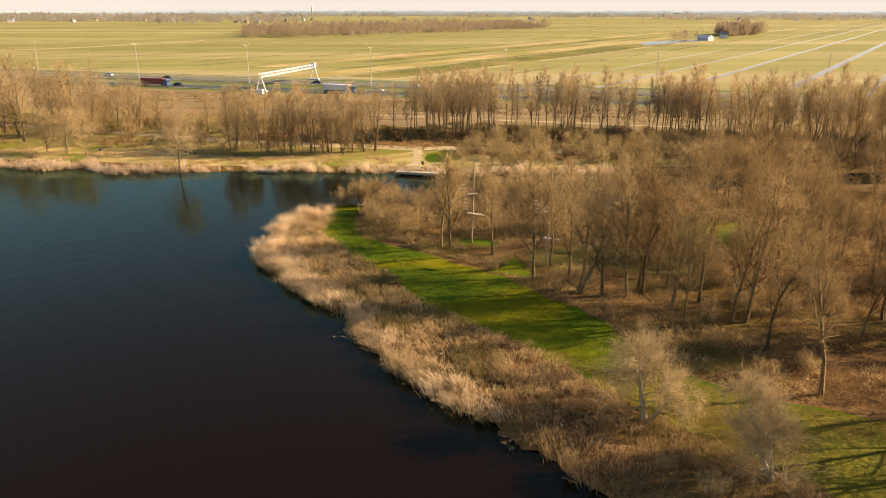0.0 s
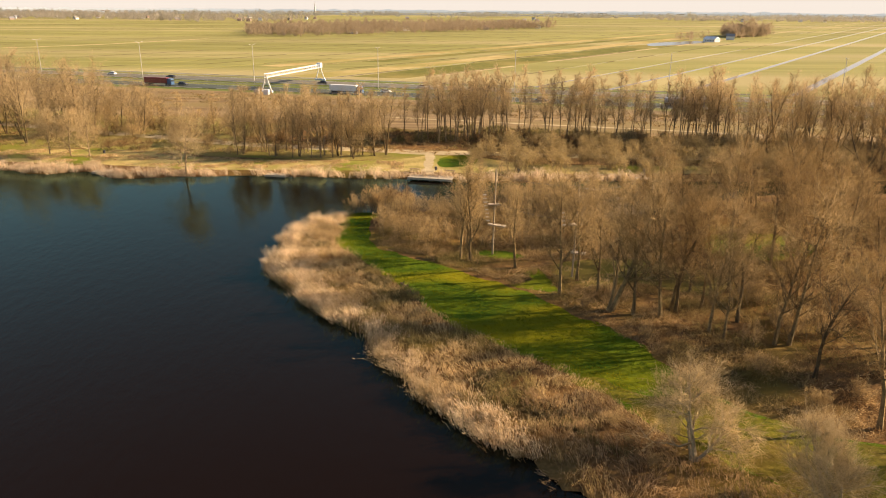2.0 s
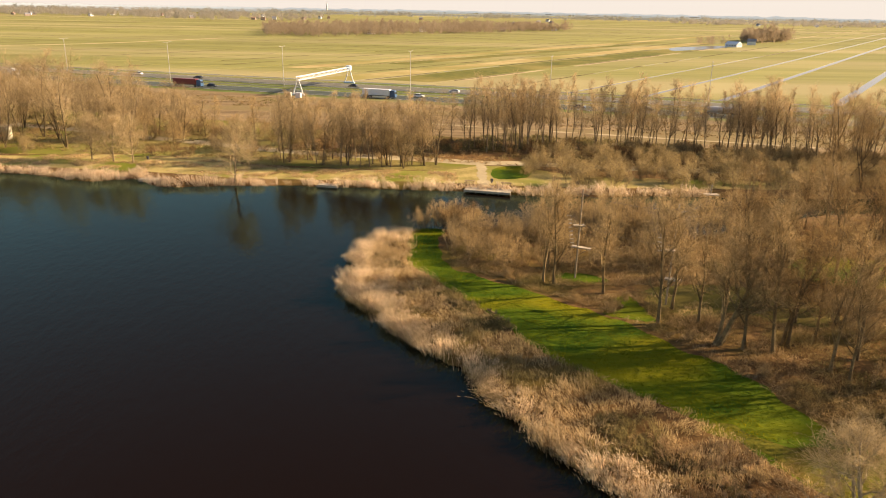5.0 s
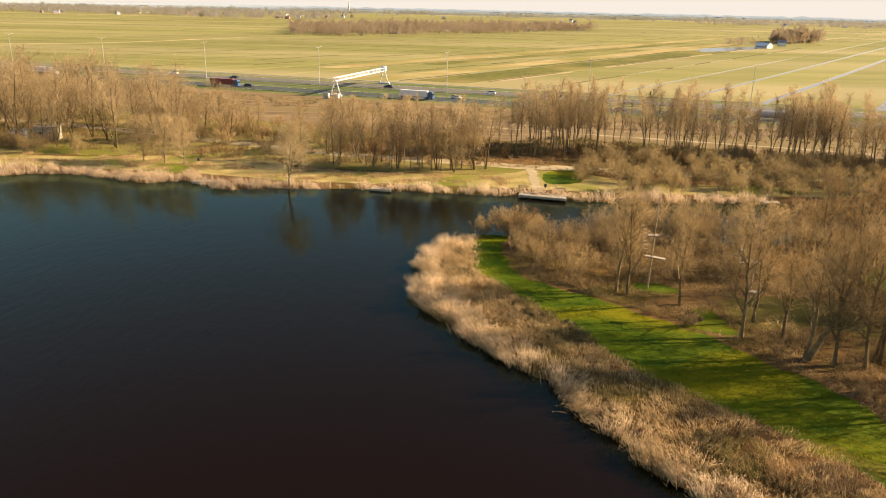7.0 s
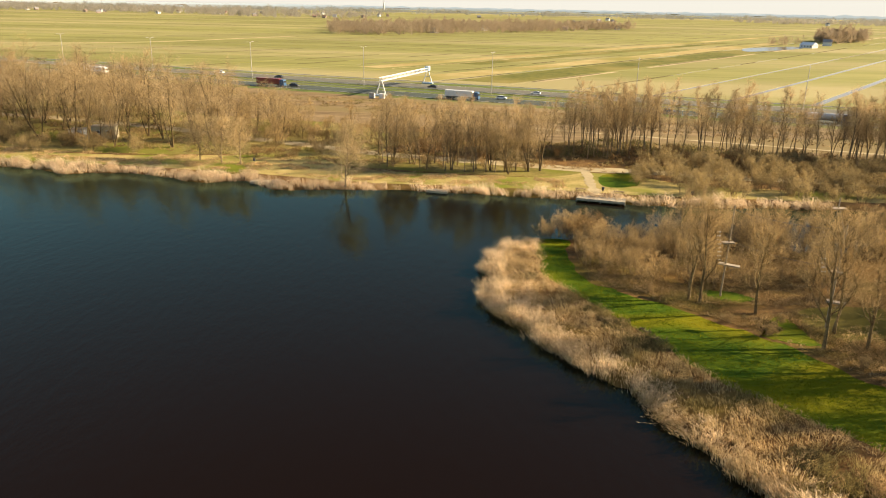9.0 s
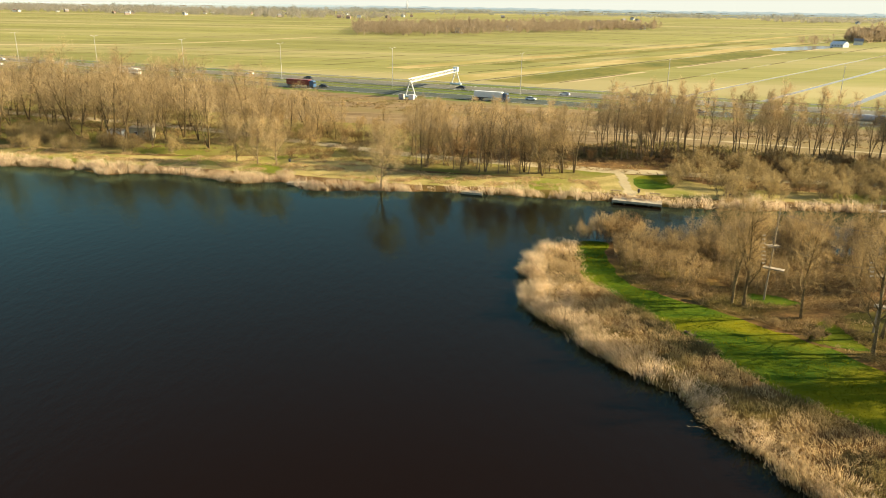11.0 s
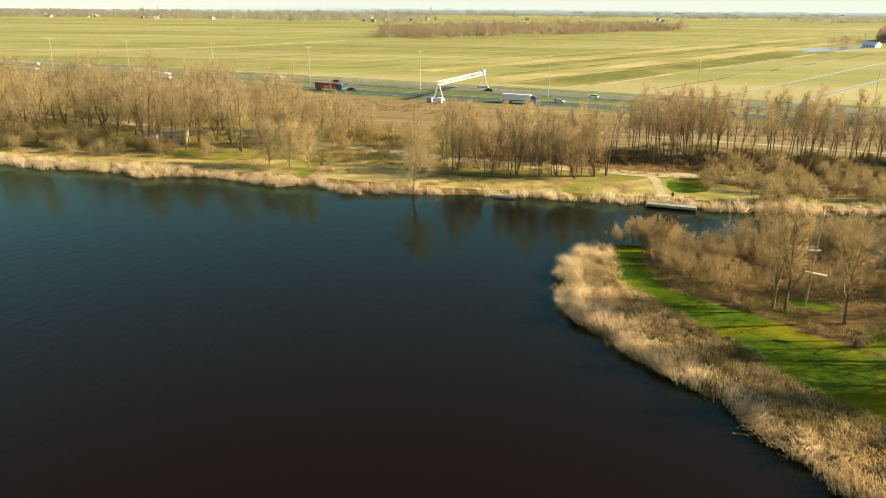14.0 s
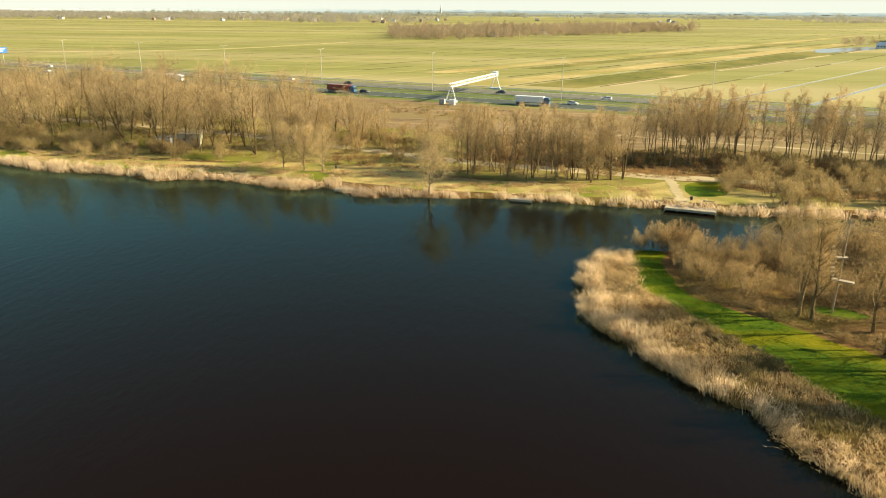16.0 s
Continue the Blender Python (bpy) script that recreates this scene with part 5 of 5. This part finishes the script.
P_BLACK, P_BLUE, P_SILVER, P_RED, P_PALE = paint("black_car_paint", (0.03, 0.03, 0.035)), paint("blue_car_paint", (0.04, 0.1, 0.2)), paint("silver_car_paint", (0.45, 0.46, 0.47)), paint("dark_red_paint", (0.2, 0.03, 0.03)), paint("white_car_paint", (0.78, 0.78, 0.76))
M_GLASS = material("dark_car_glass", (0.02, 0.025, 0.03), (0.04, 0.045, 0.05), 1.0, rough=0.1, bump=0, spec=0.6)
M_TYRE = material("tyre_rubber", (0.015, 0.015, 0.015), (0.03, 0.03, 0.03), 1.0, rough=0.9, bump=0)


def prism(bm, profile, w, taper=0.0):
    """A side profile (x, z) drawn out to the width w, drawn in by taper at the top."""
    zs = [p[1] for p in profile]
    lo, hi = min(zs), max(zs)
    rows = []
    for s in (-1, 1):
        rows.append([bm.verts.new((px, s * (w / 2 - taper * (pz - lo) / (hi - lo + 1e-6)), pz)) for px, pz in profile])
    bm.faces.new(rows[0])
    bm.faces.new(rows[1][::-1])
    n = len(profile)
    for i in range(n):
        bm.faces.new((rows[0][i], rows[1][i], rows[1][(i + 1) % n], rows[0][(i + 1) % n]))
    bmesh.ops.recalc_face_normals(bm, faces=bm.faces)


def wheel(root, x, y, r, w=0.22):
    bm = bmesh.new()
    rod(bm, (x, y - w / 2, r), (x, y + w / 2, r), r, n=14)
    wh = part("wheel", bm, M_TYRE, root)
    bm = bmesh.new()
    rod(bm, (x, y - w / 2 - 0.01, r), (x, y + w / 2 + 0.01, r), r * 0.55, n=10)
    part("rim", bm, M_STEEL, wh)


def car(mat, label):
    root = tagged(empty("car"), label, "car", "vehicles on the motorway")
    bm = bmesh.new()
    prism(bm, [(-2.15, 0.3), (2.15, 0.3), (2.2, 0.65), (1.2, 0.92), (-2.0, 0.98), (-2.2, 0.8)], 1.76, 0.06)
    part("body", bm, mat, root)
    bm = bmesh.new()
    prism(bm, [(-1.85, 0.96), (1.15, 0.92), (0.45, 1.38), (-1.3, 1.42)], 1.6, 0.22)
    part("window", bm, M_GLASS, root)
    bm = bmesh.new()
    prism(bm, [(-1.35, 1.41), (0.5, 1.38), (0.3, 1.46), (-1.2, 1.48)], 1.22, 0.06)
    part("roof", bm, mat, root)
    for x in (-1.35, 1.35):
        for y in (-0.8, 0.8):
            wheel(root, x, y, 0.32)
    for y in (-0.6, 0.6):
        bm = bmesh.new()
        box(bm, (2.16, y, 0.66), (0.1, 0.34, 0.14), bevel=0.02)
        part("headlight", bm, M_WHITE, root)
    return root


def lorry(cab_mat, load_mat, label, tank=False):
    root = tagged(empty("lorry"), label, "lorry", "vehicles on the motorway")
    bm = bmesh.new()
    prism(bm, [(5.6, 0.5), (8.0, 0.5), (8.0, 2.0), (7.7, 3.5), (5.8, 3.7), (5.6, 3.2)], 2.5, 0.08)
    c = part("cab", bm, cab_mat, root)
    bm = bmesh.new()
    box(bm, (7.9, 0, 2.5), (0.3, 2.1, 0.9), bevel=0.03)
    part("windscreen", bm, M_GLASS, c)
    bm = bmesh.new()
    box(bm, (-1.0, 0, 1.05), (14.0, 1.0, 0.25))
    part("chassis", bm, M_DARK, root)
    bm = bmesh.new()
    if tank:
        rod(bm, (-8.0, 0, 2.5), (5.0, 0, 2.5), 1.25, n=18)
    else:
        box(bm, (-1.5, 0, 2.6), (13.4, 2.5, 2.75), bevel=0.06)
    part("trailer", bm, load_mat, root)
    for x in (7.1, 4.6, -4.5, -5.8, -7.1):
        for y in (-1.1, 1.1):
            wheel(root, x, y, 0.5, 0.3)
    return root


def on_road(ob, s, d, back=False):
    v = along(s, d)
    ob.matrix_basis = pose(v.x, v.y, 0.99, 0, 0, a + (180 if back else 0))
    if ob.name.startswith("lorry"):
        ob.scale = (0.88, 0.9, 0.85)
    return ob


a = math.degrees(math.atan2(ROAD.y, ROAD.x))
on_road(lorry(P_BLUE, P_RED, "lorry with a blue cab and dark red trailer on the motorway"), -45, -23)
on_road(lorry(P_BLUE, P_SILVER, "silver tank lorry with a blue cab on the motorway", True), 178, -20)
on_road(lorry(P_PALE, P_PALE, "white lorry on the motorway"), -150, -20)
on_road(lorry(P_BLUE, P_PALE, "white lorry with a dark blue cab on the motorway"), 46, -24)
car_black, car_blue, car_pale = car(P_BLACK, "black car on the motorway"), car(P_BLUE, "blue car on the motorway"), car(P_PALE, "white car on the motorway")
on_road(car_black, 20, 7, True), on_road(car_blue, 42, -17), on_road(car_pale, 68, 7, True)
for src, s, d, b in ((car_black, -62, 8, True), (car_black, -35, -20, False), (car_pale, -250, -16, False), (car_pale, 60, -16, False), (car_blue, 126, -22, False), (car_black, 96, 12, True), (car_pale, -100, 12, True), (car_black, 150, -17, False), (car_pale, -280, 8, True)):
    v = along(s, d)
    copy_thing(src, pose(v.x, v.y, 0.99, 0, 0, a + (180 if b else 0)))


def guard_rail(d):
    root = tagged(empty("guard_rail"), "galvanised steel guard rail along the median", "guard rail", "guard rails")
    bm = bmesh.new()
    v0, v1 = along(-420, d), along(330, d)
    m = Matrix.Translation(((v0.x + v1.x) / 2, (v0.y + v1.y) / 2, 1.45)) @ pose(0, 0, 0, 0, 0, a)
    for z in (-0.1, 0.1):
        box(bm, (0, 0, z), (750, 0.09, 0.14), m)
    part("rail", bm, M_STEEL, root)
    bm = bmesh.new()
    box(bm, (0, 0, 0), (0.08, 0.1, 1.0))
    first = part("post", bm, M_STEEL, root)
    for i in range(100):
        v = along(-380 + 7.0 * i, d)
        ob = first if i == 0 else new("post", first.data)
        ob.parent = root
        ob.matrix_basis = pose(v.x, v.y, 1.2, 0, 0, a)
    return root


guard_rail(1.6), guard_rail(-9.5)


def roadside_sign(x, y):
    root = tagged(empty("road_sign", x, y, 0.8, a + 75), "large blue direction sign on a steel post", "road sign")
    bm = bmesh.new()
    rod(bm, (0, 0, 0), (0, 0, 7), 0.2)
    part("post", bm, M_STEEL, root)
    bm = bmesh.new()
    box(bm, (0, -0.3, 8.6), (5.5, 0.2, 3.6), bevel=0.05)
    face = part("panel", bm, M_BLUE, root)
    for i in range(3):
        bm = bmesh.new()
        box(bm, (-0.4 * i, -0.42, 9.6 - 0.9 * i), (3.6 - 0.7 * i, 0.03, 0.32))
        part("lettering_bar", bm, M_WHITE, face)
    return root


roadside_sign(-391, 455)
for i in range(2):
    bm = bmesh.new()
    box(bm, (0, 0, 1.0), (2.2, 1.2, 2.0), bevel=0.06)
    cab = tagged(part("control_cabinet", bm, P_PALE if i else M_STEEL), "pale steel control cabinet beside the gantry leg", "cabinet", "cabinets by the gantry")
    cab.matrix_basis = pose(-79 + 4.2 * i, 308.5 - 1.2 * i, 0.8, 0, 0, a)

# ---------- far houses ----------
M_ROOFS = [material("red_tile_roof", (0.2, 0.13, 0.1), (0.32, 0.22, 0.17), 0.4, bump=0.2), material("grey_tile_roof", (0.16, 0.16, 0.17), (0.28, 0.28, 0.29), 0.4, bump=0.2)]
M_BRICK = material("brick_wall", (0.26, 0.2, 0.16), (0.38, 0.31, 0.25), 0.4, bump=0.2)


def house(mat, roof, w, d, h, label):
    root = tagged(empty("house"), label, "house", "houses of the far village")
    bm = bmesh.new()
    box(bm, (0, 0, h / 2), (w, d, h))
    wall = part("wall", bm, mat, root)
    bm = bmesh.new()
    prism(bm, [(-w / 2 - 0.4, h - 0.05), (w / 2 + 0.4, h - 0.05), (0, h + w * 0.42)], d + 0.8)
    top = part("roof", bm, roof, root)
    bm = bmesh.new()
    box(bm, (w * 0.15, d * 0.3, h + w * 0.4), (0.7, 0.7, 1.6))
    part("chimney", bm, M_BRICK, top)
    for s in (-1, 1):
        for i in (-1, 1):
            bm = bmesh.new()
            box(bm, (i * w * 0.25, s * (d / 2 + 0.03), h * 0.55), (1.4, 0.08, 1.4))
            part("window", bm, M_GLASS, root)
    return root


homes = [house(M_WHITE, M_ROOFS[0], 8, 11, 4.2, "distant white house with a red roof"), house(M_BRICK, M_ROOFS[1], 9, 13, 4.6, "distant brick house with a grey roof"),
         house(M_WHITE, M_ROOFS[1], 9, 12, 4.8, "distant white house with a grey roof"), house(M_BRICK, M_ROOFS[0], 8, 12, 4.4, "distant brick house with a red roof")]
hr = random.Random(12)
k = 0
while k < 55:
    x, y = hr.uniform(-1700, 300), hr.uniform(1640, 2100)
    if x > -330 and (x < -150 or hr.random() < 0.6):
        continue
    m = pose(x, y, 0.7, 0, 0, hr.uniform(0, 180))
    if k < 4:
        homes[k].matrix_basis = m @ Matrix.Diagonal((0.75, 0.75, 0.8, 1))
    else:
        copy_thing(homes[k % 4], m)
    k += 1
for x, y, t in ((780, 2040, 20), (940, 2060, 100), (1010, 2070, 60), (-60, 1120, 30), (60, 1200, 80), (150, 1280, 10), (-120, 990, 40)):
    copy_thing(homes[hr.randrange(4)], pose(x, y, 0.7, 0, 0, t))
farm = tagged(empty("barn", 281, 822, 0.75, 35), "white farm barn beside a pond in the meadows", "barn")
bm = bmesh.new()
box(bm, (0, 0, 2.2), (14, 22, 4.4))
part("wall", bm, M_WHITE, farm)
bm = bmesh.new()
prism(bm, [(-7.6, 4.35), (7.6, 4.35), (0, 8.2)], 23)
part("roof", bm, P_PALE, farm, "pale sheet metal roof")
for i in range(4):
    bm = bmesh.new()
    box(bm, (-7.04, -8 + 5 * i, 2.4), (0.1, 2.2, 1.6))
    part("window", bm, M_GLASS, farm)
farm.scale = (0.65, 0.65, 0.7)
copy_thing(homes[2], pose(322, 880, 0.75, 0, 0, 70))
POND = [(190, 722), (203, 775), (240, 815), (272, 842), (276, 822), (258, 790), (225, 752)]
tagged(sheet("water", smooth_line([Vector((*q, 0)) for q in POND], True, 6.0), 0.86, M_PONDWATER), "small dark pond beside the barn", "pond", kind="structure")
far_wood("far_trees", "thin bare trees beside the barn", [(255, 850), (285, 870), (310, 910), (280, 925), (250, 880)], 16, 9, seed=12, blades=60, thick=0.03)
M_SPIRE = material("pale_church_stone", (0.5, 0.5, 0.48), (0.62, 0.61, 0.58), 0.1, bump=0)
tower = tagged(empty("church_tower", -610, 3600, 0.6), "distant church tower with a pointed spire", "church")
bm = bmesh.new()
box(bm, (0, 0, 13), (6, 6, 26))
part("tower", bm, M_SPIRE, tower)
bm = bmesh.new()
rod(bm, (0, 0, 26), (0, 0, 46), 3.2, 0.2, 8)
part("spire", bm, M_SPIRE, tower)
